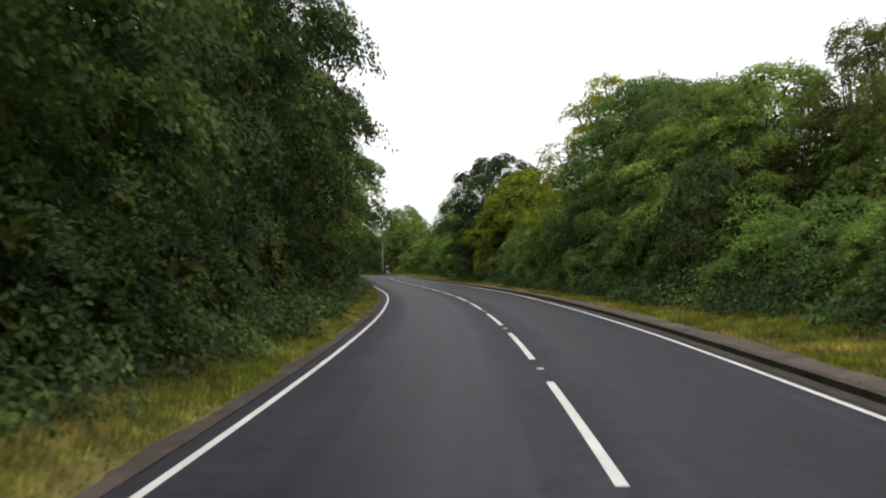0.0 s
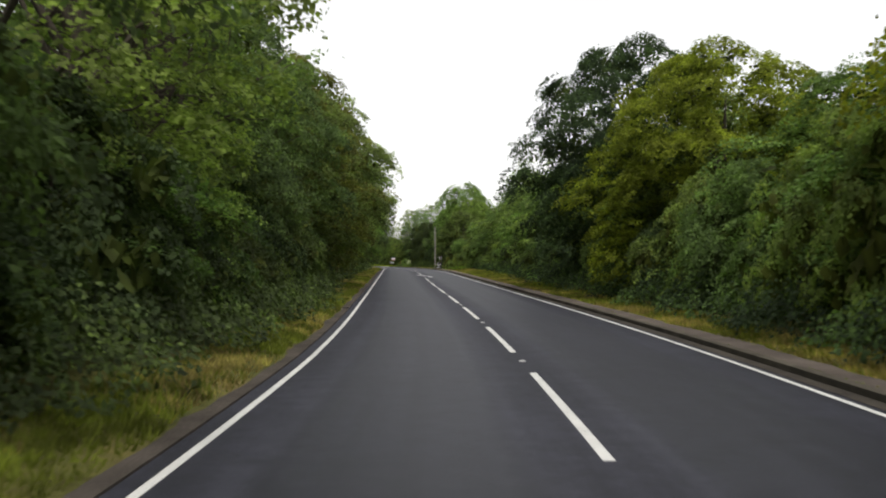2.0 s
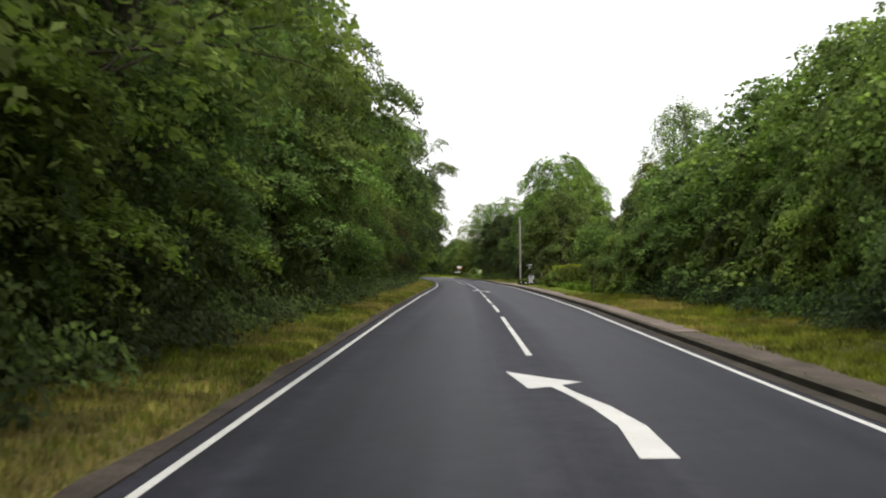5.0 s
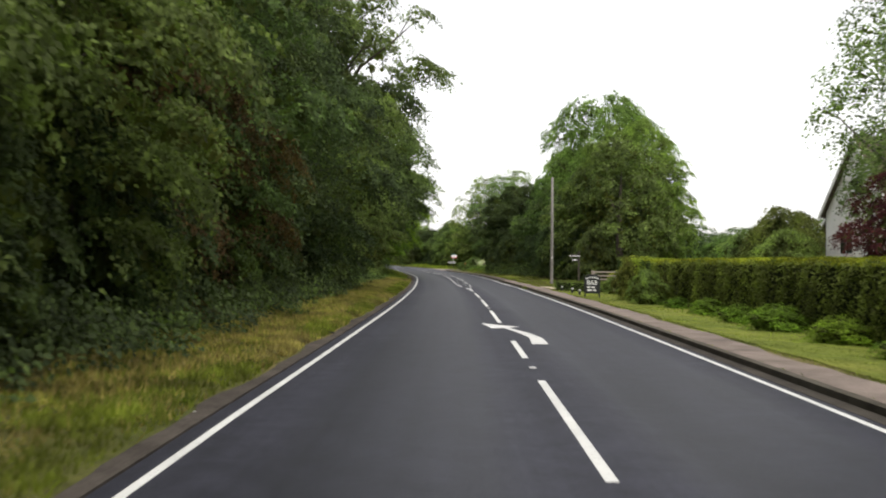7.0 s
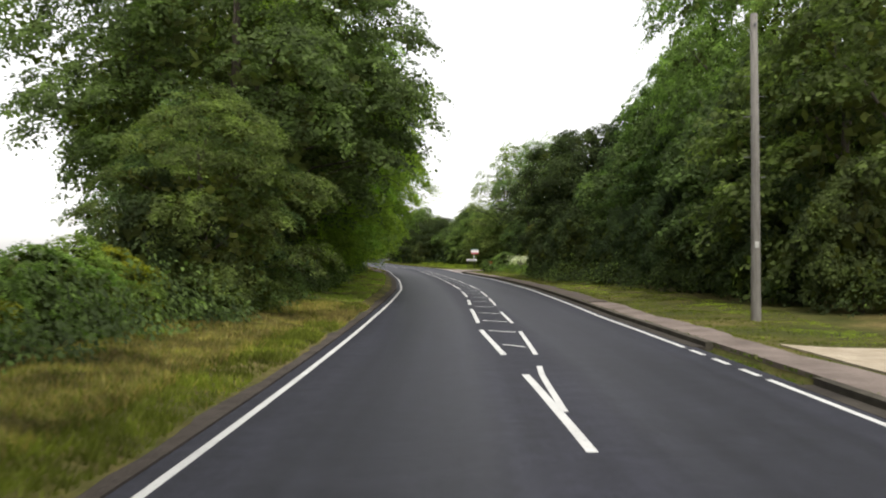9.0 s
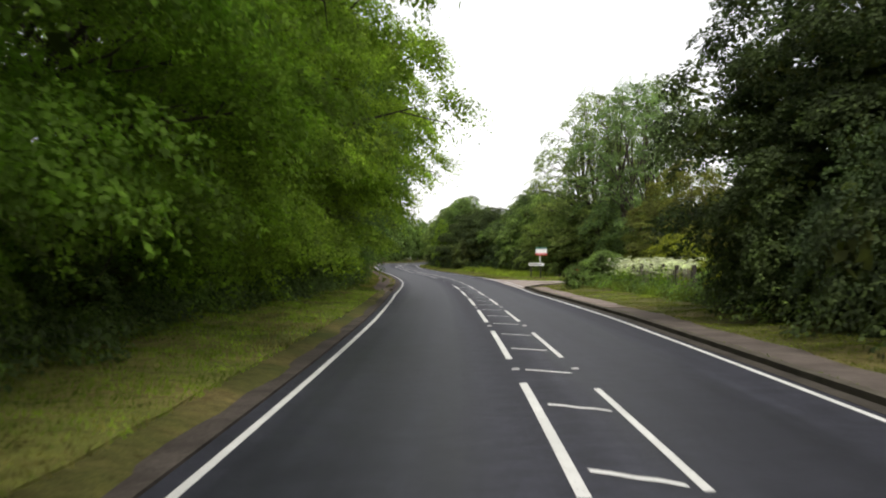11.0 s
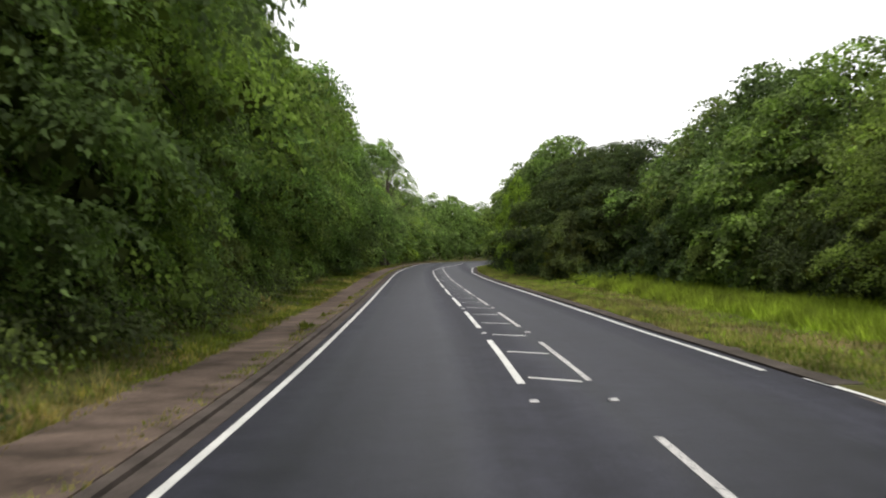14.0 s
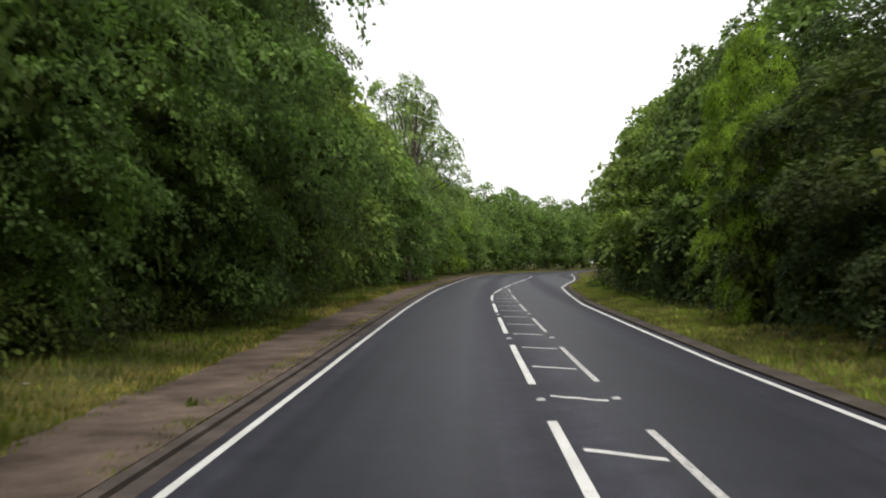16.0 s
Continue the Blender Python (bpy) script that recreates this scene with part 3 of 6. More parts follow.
STUD = plain("worn_stud_metal", (0.36, 0.36, 0.36), 0.45, 0.2)
LAB = "white centre dash"
k = -4
while 6.94 + 9 * k < 128:
    a = 6.94 + 9 * k
    if a < 114 or a > 121:
        marking("centre_dash", a, a + 6, 0, 0, 0.095, PAINT, LAB)
    if abs(a + 7.5 - 121.5) > 3:
        stud(a + 7.5, 0)
    k += 1
for k in range(-2, 4):
    a = 156.94 + 9 * k
    marking("centre_dash", a, a + (3.4 if k == 1 else 6), 0, 0, 0.095, PAINT, LAB)
    if abs(a + 7.5 - 174.0) > 3:
        stud(a + 7.5, 0)
marking("centre_dash", 129.9, 135.9, 0, 0, 0.095, PAINT, LAB)
# the dividing line opens into two lines with bars between them
left_split = lambda s: float(np.interp(s, [200, 202, 207, 210, 215, 224, 232, 240, 388, 394, 405, 418, 433, 460], [0, 0.02, -0.13, -0.28, -0.43, -0.33, -0.1, 0.0, 0.0, 0.18, 0.9, 1.7, 2.7, 3.2]))
hatch = lambda s: float(np.interp(s, [204, 207, 210, 215, 222, 231, 240], [0.02, 0.06, 0.22, 0.34, 0.4, 0.62, 0.8])) if s < 240 else float(np.interp(s, WS, HATCH)) if s < 390 else float(np.interp(s, [390, 405], [0.88, 0.95]))
marking("centre_dash", 192.9, 198.9, 0.0, 0.0, 0.095, PAINT, LAB)
for a, b in ((201.9, 207.2), (209.9, 215.3), (217.6, 223.6), (226.0, 229.5)):
    marking("centre_dash", a, b, left_split, None, 0.095, PAINT, LAB)
for a, b in ((204.0, 208.2), (209.9, 214.8), (217.4, 222.0), (225.6, 230.6)):
    marking("hatch_dash", a, b, hatch, None, 0.075, PAINT, "white dash of the hatched strip")
for k in range(0, 24):
    a = 231.866 + 9 * k
    if k not in (7, 8):
        marking("centre_dash", a, a + 6, left_split, None, 0.095, PAINT, LAB)
    stud(a + 7.5, left_split(a + 7.5))
    if a < 400:
        marking("hatch_dash", a + 0.15, a + 5.4, hatch, None, 0.075, PAINT if k < 7 else PAINT_OLD, "white dash of the hatched strip")
        stud(a + 7.5, hatch(a + 7.5))
for first, count in ((208.15, 25), (313.15, 27)):
    for i in range(count):
        s = first + 3.33 * i
        lo, hi = left_split(s) + 0.13, hatch(s) - 0.1
        if hi - lo < 0.1:
            continue
        vs, fs = [], []
        for n in range(5):
            u = n / 4
            for off in (-0.068, 0.068):
                sb, db = s + 0.25 - 0.5 * u + off + 0.03 * math.sin(5 * i + 3 * n), lo + (hi - lo) * u
                x, y = at(sb, db)
                vs.append((x, y, level(sb) + 0.006))
            if n:
                fs.append((2 * n - 2, 2 * n - 1, 2 * n + 1, 2 * n))
        link_mesh("hatch_bar", mesh_from("hatch_bar", vs, fs, [PAINT]), road, "white cross bar of the hatched strip")


def deflection_arrow(tip_s):
    """A bent arrow that sends traffic back to its own lane: a widening curved shaft and a barbed head."""
    left = [(-6.1, 0.30), (-4.6, 0.36), (-3.5, 0.27), (-2.4, 0.12), (-1.75, 0.0)]
    right = [(-6.1, 0.60), (-4.6, 0.61), (-3.4, 0.47), (-2.2, 0.22), (-1.4, 0.1)]
    vs, fs = [], []
    for (a, b), (c, d) in zip(left, right):
        for u, v in ((a, b), (c, d)):
            x, y = at(tip_s + u, v)
            vs.append((x, y, level(tip_s + u) + 0.007))
    for i in range(4):
        fs.append((2 * i, 2 * i + 1, 2 * i + 3, 2 * i + 2))
    n = len(vs)
    for u, v in ((-1.9, -0.27), (0.0, -0.46), (-0.9, 0.08), (-1.3, 0.40), (-1.75, 0.0)):
        x, y = at(tip_s + u, v)
        vs.append((x, y, level(tip_s + u) + 0.0075))
    fs += [(n, n + 4, n + 1), (n + 1, n + 4, n + 2), (n + 2, n + 4, n + 3)]
    link_mesh("arrow_marking", mesh_from("arrow_marking", vs, fs, [PAINT]), road, "white bent lane arrow")


deflection_arrow(121.5)
deflection_arrow(174.7)

# ---- trees ----


def unit(v):
    return v / np.maximum(1e-9, np.linalg.norm(v, axis=-1, keepdims=True))


def leaves(centre, normal, length, width, r):
    """Kite-shaped leaves about the centres, lying across the normals, their tips drooping."""
    n = len(centre)
    t = unit(np.cross(normal, r.normal(size=(n, 3))))
    b = np.cross(normal, t)
    L = (length * r.uniform(0.65, 1.35, n))[:, None]
    W = (width * r.uniform(0.65, 1.35, n))[:, None]
    sag = np.array([0, 0, -0.15]) * L
    return np.stack([centre - t * L * 0.5, centre - t * L * 0.05 + b * W * 0.5, centre + t * L * 0.5 + sag, centre - t * L * 0.05 - b * W * 0.5], 1)


def tube(path, radii, sides=5):
    path = np.asarray(path, float)
    vs, fs = [], []
    for i, p in enumerate(path):
        q = path[min(i + 1, len(path) - 1)] - path[max(i - 1, 0)]
        q = q / max(1e-9, np.linalg.norm(q))
        u = np.cross(q, (0.3, 0.9, 0.2))
        u /= max(1e-9, np.linalg.norm(u))
        w = np.cross(q, u)
        for k in range(sides):
            a = 2 * math.pi * k / sides
            vs.append(p + radii[i] * (math.cos(a) * u + math.sin(a) * w))
    for i in range(len(path) - 1):
        for k in range(sides):
            fs.append((i * sides + k, i * sides + (k + 1) % sides, (i + 1) * sides + (k + 1) % sides, (i + 1) * sides + k))
    return vs, fs


def tree_meshes(seed, H, R, low, profile, n, br, tr, leaf, cover=0.5, flat=0.8, limbs=6, core=900, stems=1, droop=0.0, front=0.0, full=0.6, inner=28, sprig=0.06):
    """A trunk mesh with limbs and a crown mesh of leaves. The crown is n billows of radius br, spaced over its outside;
    each billow carries domed sprays of radius tr on its upper and outer side, shingled over one another, with inner
    leaves beneath whose darker colour stands in for shade. profile: relative spread from the crown's foot to its top.
    front: how much fuller the crown grows on its +x side, towards the light over the road."""
    r = np.random.default_rng(seed)
    c = []
    for i in range(n):
        u = (i + r.uniform(0, 1, 10)) / n
        ang = r.uniform(-math.pi, math.pi, 10)
        ang = np.where(r.uniform(0, 1, 10) < front, ang * 0.55, ang)
        lump = 1 + 0.16 * np.sin(3 * ang + seed + 4 * u) + 0.1 * np.sin(5 * ang + 2 * seed + 6 * u)
        spread = np.interp(u, np.linspace(0, 1, len(profile)), profile) * R * lump
        rad = np.maximum(0.0, spread - 0.75 * br) * np.sqrt(r.uniform(full ** 2, 1.0, 10))
        p = np.stack([rad * np.cos(ang), rad * np.sin(ang), low + 0.5 * br + (H - low - 1.2 * br) * u], 1)
        far = np.array([min([np.linalg.norm(q - k) for k in c] + [9.0]) for q in p])
        c.append(p[np.argmax(far)])
    c = np.array(c)
    c = c[r.permutation(n)]
    cr = br * r.uniform(0.7, 1.3, n)
    out = unit(np.stack([c[:, 0], c[:, 1], np.zeros(n)], 1) + 1e-6)
    per = np.maximum(4, (3.4 * (cr / tr) ** 2).astype(int))
    k = np.repeat(np.arange(n), per)
    g1 = unit(r.normal(size=(len(k), 3)) + 0.55 * out[k] + np.array([0, 0, 0.45]))
    sub = c[k] + g1 * (cr[k] * r.uniform(0.72, 1.22, len(k)))[:, None] * np.array([1, 1, flat])
    depth = (np.linalg.norm((sub[:, None] - c[None]) / np.array([1, 1, flat]), axis=2) / cr[None])
    depth[np.arange(len(k)), k] = 9
    keep = (depth.min(1) > 0.72) & (sub[:, 2] > 0.1)
    k, g1, sub = k[keep], g1[keep], sub[keep]
    sr = tr * r.uniform(0.6, 1.4, len(k))
    axis = unit(np.array([0, 0, 0.85]) + 0.4 * out[k] + 0.45 * g1 * np.array([1, 1, 0.7]) + 0.2 * r.normal(size=(len(k), 3)))
    num = np.maximum(6, (cover * math.pi * sr ** 2 / (0.36 * leaf * leaf)).astype(int))
    m = np.repeat(np.arange(len(k)), num)
    N = len(m)
    e = r.normal(size=(N, 3))
    e = unit(e - (e * axis[m]).sum(1)[:, None] * axis[m])
    rho = np.sqrt(r.uniform(0, 1, N))
    rho = np.where(r.uniform(0, 1, N) < sprig, rho * r.uniform(1.1, 1.6, N), rho)
    away = unit(out[k] * np.array([1, 1, 0]) + 0.55 * r.normal(size=(len(k), 3)))
    away = unit(away - (away * axis).sum(1)[:, None] * axis)
    side = np.cross(axis, away)
    ea, eb = (e * away[m]).sum(1)[:, None], (e * side[m]).sum(1)[:, None]
    finger = 1.55 - 0.35 * np.abs(eb)
    off = (away[m] * ea * finger + side[m] * eb * 0.66 * (1 - 0.35 * np.maximum(ea, 0))) * rho[:, None]
    fall = 0.26 * rho ** 2 + 0.2 * np.maximum(ea[:, 0] * rho, 0) ** 2
    pos = sub[m] + (off - axis[m] * fall[:, None] + 0.1 * r.normal(size=(N, 3))) * sr[m][:, None]
    pos[:, 2] -= droop * np.abs(r.normal(size=N))
    pos[:, 2] = np.maximum(pos[:, 2], 0.05)
    nor = unit(axis[m] + 0.75 * e * rho[:, None] + 0.5 * r.normal(size=(N, 3)))
    q = leaves(pos, nor, leaf, leaf * 0.72, r)
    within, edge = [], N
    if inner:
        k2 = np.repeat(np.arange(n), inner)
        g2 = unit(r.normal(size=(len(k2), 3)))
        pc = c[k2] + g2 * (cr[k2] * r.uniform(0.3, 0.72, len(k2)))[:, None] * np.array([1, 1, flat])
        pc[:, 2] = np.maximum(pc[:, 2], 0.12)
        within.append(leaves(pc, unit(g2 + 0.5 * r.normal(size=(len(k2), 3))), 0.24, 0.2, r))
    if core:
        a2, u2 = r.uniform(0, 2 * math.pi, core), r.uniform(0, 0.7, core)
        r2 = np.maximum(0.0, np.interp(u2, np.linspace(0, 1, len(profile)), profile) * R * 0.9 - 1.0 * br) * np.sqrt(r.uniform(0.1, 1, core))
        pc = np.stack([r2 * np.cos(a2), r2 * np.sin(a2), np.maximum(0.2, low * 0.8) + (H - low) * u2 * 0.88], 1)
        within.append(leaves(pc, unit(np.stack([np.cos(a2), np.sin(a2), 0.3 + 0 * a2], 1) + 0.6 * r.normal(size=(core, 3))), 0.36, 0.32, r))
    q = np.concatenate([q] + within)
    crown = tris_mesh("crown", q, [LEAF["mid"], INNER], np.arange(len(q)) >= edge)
    clumps = n
    vs, fs = [], []
    tops = []
    for m in range(stems):
        a = 2 * math.pi * m / max(1, stems) + seed
        lean = (0.0 if stems == 1 else R * 0.33)
        hh = H * (0.80 if stems == 1 else r.uniform(0.72, 0.92))
        pth = [np.array([math.cos(a) * lean * (0.15 + t) + 0.12 * math.sin(3 * t + seed), math.sin(a) * lean * (0.15 + t) + 0.12 * math.cos(4 * t + seed), hh * t - (0.3 if t == 0 else 0)]) for t in (0, 0.05, 0.2, 0.4, 0.6, 0.8, 1.0)]
        tr = (0.015 if droop else 0.025) * H / math.sqrt(stems)
        v, f = tube(pth, [tr * 1.5, tr * 1.1, tr, tr * 0.8, tr * 0.55, tr * 0.32, tr * 0.08], 7)
        fs += [tuple(i + len(vs) for i in face) for face in f]
        vs += v
        tops.append(pth)
    for j in range(min(limbs, clumps)):
        e = c[j]
        pth = tops[j % stems]
        t = min(0.82, max(0.12, 0.62 * e[2] / H))
        i = t * 6.0
        b = pth[min(6, int(i))]
        b = np.array([np.interp(t * H * 0.85, [p[2] for p in pth], [p[a] for p in pth]) for a in range(3)])
        mid = (b + e) / 2 + np.array([0, 0, 0.12 * np.linalg.norm(e - b)]) + 0.15 * r.normal(size=3)
        lr = 0.012 * np.linalg.norm(e - b) + 0.012
        v, f = tube([b, (b + mid) / 2 + 0.06 * r.normal(size=3), mid, (mid + e) / 2 + 0.08 * r.normal(size=3), e], [lr, lr * 0.8, lr * 0.6, lr * 0.4, lr * 0.12], 4)
        fs += [tuple(i + len(vs) for i in face) for face in f]
        vs += v
        for _ in range(1 if core else 3):
            e2 = e + 1.1 * cr[j] * unit(r.normal(size=3) + 0.4 * unit(e - b))
            v, f = tube([mid * 0.3 + e * 0.7, e2 * 0.6 + e * 0.4 + 0.05 * r.normal(size=3), e2], [lr * 0.35, lr * 0.22, 0.004], 3)
            fs += [tuple(i + len(vs) for i in face) for face in f]
            vs += v
    trunk = mesh_from("trunk", [tuple(p) for p in vs], fs, [BARK], True)
    return trunk, crown, H, R


FULL = (0.72, 0.92, 1.0, 0.98, 0.9, 0.74, 0.5, 0.2)
OVER = (0.62, 0.8, 0.94, 1.0, 0.98, 0.86, 0.66, 0.34)
DOME = (0.45, 0.85, 1.0, 1.0, 0.92, 0.75, 0.4)
ROUND = (0.6, 0.86, 0.98, 1.0, 1.0, 0.94, 0.8, 0.5)
OAK = (0.55, 0.85, 0.97, 1.0, 0.98, 0.92, 0.78, 0.5)
LAYER = (0.6, 0.76, 0.9, 0.98, 1.0, 0.96, 0.78, 0.45)
POPLAR = (0.5, 0.72, 0.9, 1.0, 1.0, 0.9, 0.7, 0.35)
EGG = (0.35, 0.75, 1.0, 0.95, 0.8, 0.55, 0.25)
KINDS = {
    "dense_a": tree_meshes(11, 10, 4, 0.2, FULL, 36, 0.95, 0.45, 0.112, flat=0.65, front=0.6),
    "dense_b": tree_meshes(12, 10, 4, 0.2, FULL, 40, 0.88, 0.41, 0.106, flat=0.65, front=0.6),
    "dense_c": tree_meshes(13, 10, 4, 0.2, DOME, 34, 1.0, 0.45, 0.112, flat=0.65, front=0.6),
    "over_a": tree_meshes(31, 11.5, 4.9, 0.3, OVER, 50, 1.08, 0.5, 0.115, flat=0.62, front=0.65, core=1300, limbs=12),
    "over_b": tree_meshes(32, 11.5, 4.9, 0.3, OVER, 54, 1.02, 0.47, 0.11, flat=0.62, front=0.65, core=1300, limbs=12),
    "layer_a": tree_meshes(14, 13.8, 6.6, 0.7, LAYER, 50, 1.5, 0.62, 0.1, cover=0.42, flat=0.3, front=0.7, core=50, limbs=48, inner=1, full=0.45, sprig=0.1),
    "layer_b": tree_meshes(15, 13.8, 6.6, 0.7, LAYER, 54, 1.4, 0.58, 0.1, cover=0.42, flat=0.3, front=0.7, core=50, limbs=48, inner=1, full=0.45, sprig=0.1),
    "high": tree_meshes(33, 14.8, 6.2, 7.0, OVER, 40, 1.05, 0.46, 0.12, cover=0.45, flat=0.5, front=0.7, core=200, limbs=36, inner=8, full=0.5, sprig=0.1),
    "round": tree_meshes(26, 13.8, 6.0, 0.4, ROUND, 92, 1.15, 0.5, 0.13, cover=0.62, inner=40, front=0.35, core=1500),
    "oak": tree_meshes(16, 13.5, 6, 2.4, OAK, 76, 1.2, 0.52, 0.13, flat=0.7, front=0.35, core=1300, limbs=14),
    "airy_a": tree_meshes(17, 12, 4, 2.2, EGG, 60, 0.7, 0.36, 0.115, cover=0.42, limbs=46, core=0, stems=3, full=0.4, inner=0, sprig=0.12),
    "airy_b": tree_meshes(18, 12, 4, 1.8, DOME, 60, 0.75, 0.38, 0.115, cover=0.42, limbs=46, core=0, stems=2, full=0.4, inner=0, sprig=0.12),
    "bare": tree_meshes(19, 12, 4.5, 3.0, DOME, 52, 0.7, 0.34, 0.11, cover=0.22, limbs=46, core=0, stems=3, full=0.35, inner=0, sprig=0.12),
    "poplar": tree_meshes(20, 16, 5, 1.5, POPLAR, 90, 0.9, 0.42, 0.13, cover=0.34, flat=1.0, limbs=24, core=0, stems=3, full=0.35, inner=4, sprig=0.12),
    "birch": tree_meshes(21, 15, 3.2, 2.5, EGG, 80, 0.65, 0.34, 0.12, cover=0.42, flat=1.2, limbs=36, core=0, stems=1, droop=0.45, full=0.3, inner=4, sprig=0.12),
    "bush_a": tree_meshes(22, 3.2, 2.0, 0.0, FULL, 18, 0.55, 0.28, 0.088, front=0.5, limbs=3, core=160, inner=22),
    "bush_b": tree_meshes(23, 3.2, 2.0, 0.0, DOME, 18, 0.56, 0.28, 0.088, front=0.5, limbs=3, core=160, inner=22),
    "bush_c": tree_meshes(24, 2.0, 1.5, 0.0, FULL, 14, 0.48, 0.26, 0.09, limbs=3, core=100, inner=16),
    "mid_a": tree_meshes(43, 10, 4.4, 0.2, FULL, 36, 1.02, 0.5, 0.19, front=0.6, core=500, limbs=4, inner=20),
    "mid_b": tree_meshes(44, 10, 4.4, 0.2, OVER, 38, 1.0, 0.5, 0.19, front=0.6, core=500, limbs=4, inner=20),
    "far_a": tree_meshes(41, 9, 4, 0.2, FULL, 28, 1.2, 0.6, 0.26, front=0.5, core=300, limbs=4, inner=14),
    "far_b": tree_meshes(42, 9, 4, 0.2, DOME, 28, 1.2, 0.6, 0.26, front=0.5, core=300, limbs=4, inner=14),
}
MIDS = ["mid_a", "mid_b"]
FAR = ["far_a", "far_b"]
TREE_WORDS = {"deep": "deep green", "dark": "dark green", "mid": "green", "light": "bright green", "yellow": "yellowish green", "grey": "grey-green", "brown": "brownish green", "copper": "dark copper-red", "russet": "brownish red", "white": "white", "golden": "golden green", "fresh": "fresh green"}


def plant(kind, s, d, H, R, leaf, words, bark=None):
    trunk, crown, h0, r0 = KINDS[kind]
    small = kind.startswith("bush")
    root = new("bush" if small else "tree")
    x, y = at(s, d)
    turn = random.Random(int(97 * s + 31 * d)).uniform(-0.7, 0.7)
    root.matrix_world = Matrix.Translation((x, y, float(ground_z(s, d)) - 0.05)) @ Matrix.Rotation(head(s) + (math.pi if d > 0 else 0.0) + turn, 4, 'Z') @ Matrix.Diagonal((R / r0, R / r0, H / h0, 1))
    tagged(root, TREE_WORDS[leaf] + " " + words, "bush" if small else "tree", "roadside bushes" if small else "roadside trees")
    for name, me, mat in (("trunk", trunk, bark), ("crown", crown, LEAF[leaf])):
        ob = link_mesh(name, me, root)
        if mat is not None:
            ob.material_slots[0].link = 'OBJECT'
            ob.material_slots[0].material = mat
    return root


def row(s0, s1, step, d, H, R, kinds, tones, words, wander=0.5):
    r = random.Random(int(s0 * 13 + s1 * 7 + step * 101))
    s = s0
    while s < s1:
        plant(r.choice(kinds), s, float(d(s) if callable(d) else d) + r.uniform(-wander, wander), r.uniform(*H), r.uniform(*R), r.choice(tones), words)
        s += step * r.uniform(0.85, 1.15)


def distant_trees(rows, tone, words):
    """Far rows of trees, too distant to tell apart, as one mass of leaves: (from, to, step, offset, height, spread)."""
    r = random.Random(len(rows) * 31 + int(rows[0][0]))
    parts, index = [], []
    for s0, s1, step, d, H, R in rows:
        s = s0
        while s < s1:
            crown, h0, r0 = KINDS[r.choice(FAR)][1:]
            co = np.empty(3 * len(crown.vertices), np.float32)
            crown.vertices.foreach_get("co", co)
            mi = np.empty(len(crown.polygons), np.int32)
            crown.polygons.foreach_get("material_index", mi)
            dd = float(d(s) if callable(d) else d) + r.uniform(-0.8, 0.8)
            x, y = at(s, dd)
            a = float(head(s)) + (math.pi if dd > 0 else 0.0) + r.uniform(-0.7, 0.7)
            k, kz = R * r.uniform(0.9, 1.1) / r0, H * r.uniform(0.88, 1.12) / h0
            turn = np.array([[k * math.cos(a), k * math.sin(a), 0], [-k * math.sin(a), k * math.cos(a), 0], [0, 0, kz]])
            parts.append(co.reshape(-1, 4, 3) @ turn + np.array([x, y, float(ground_z(s, dd)) - 0.05]))
            index.append(mi)
            s += step * r.uniform(0.85, 1.15)
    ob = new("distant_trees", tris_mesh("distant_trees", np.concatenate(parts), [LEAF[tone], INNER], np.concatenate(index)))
    tagged(ob, words, "trees", kind="stuff")


DENSE = ["dense_a", "dense_b", "dense_c"]
OVERS = ["over_a", "over_b"]
BUSH = ["bush_a", "bush_b"]
W1 = "leafy roadside tree, dense down to the verge"
W2 = "tangled hedgerow bush at the edge of the verge"
# left of the carriageway
foot_l = lambda s: np.interp(s, [0, 8, 13, 22, 42, 50, 72, 80, 92, 98, 105, 125, 147, 152, 164, 193, 200, 208, 214, 225, 245, 257, 265, 288, 300, 307, 318, 334, 339, 350, 378], [-4.9, -4.8, -4.3, -4.2, -4.8, -4.4, -4.2, -4.4, -4.9, -5.1, -4.9, -4.9, -4.8, -5.2, -5.1, -5.4, -5.9, -5.9, -5.3, -5.5, -5.4, -6.4, -5.8, -5.6, -5.2, -5.4, -5.2, -5.7, -6.1, -6.6, -7.0])
front_l = lambda s: foot_l(s) - 2.1
row(0, 46, 6.0, -8.6, (9.8, 12.8), (3.8, 4.7), OVERS, ["dark", "deep", "deep", "dark"], W1, 0.8)
row(49, 75, 5.0, -8.8, (4.4, 5.6), (3.2, 3.8), DENSE, ["mid", "dark"], W1, 0.4)
plant("over_b", 52, -8.6, 11.0, 4.6, "dark", W1)
plant("airy_b", 62, -8.4, 11.5, 5.2, "mid", "half-open tree with bare dark limbs showing")
plant("airy_a", 69, -8.8, 11.0, 5.0, "mid", "half-open tree with bare dark limbs showing")
plant("dense_b", 99, -7.5, 6.8, 2.6, "russet", "hawthorn with withered leaves in the hedgerow")
plant("dense_a", 171.5, -7.4, 7.8, 2.5, "russet", "tree with withered leaves in the hedgerow")
# Unseen row behind the starting point, added to shade the first verge.
row(-42, -3, 6.0, -8.4, (10.0, 12.5), (4.2, 5.2), MIDS, ["dark", "mid"], W1, 0.6)
plant("bare", 39.5, -6.7, 6.6, 2.4, "white", "hawthorn in blossom among dark hedgerow trees")
plant("over_a", 39, -8.3, 13.0, 4.2, "deep", "tall dark tree with boughs over the verge")
row(76, 106, 6.0, -8.4, (9.8, 12.2), (3.9, 5.2), OVERS, ["deep", "brown", "dark"], W1, 0.8)
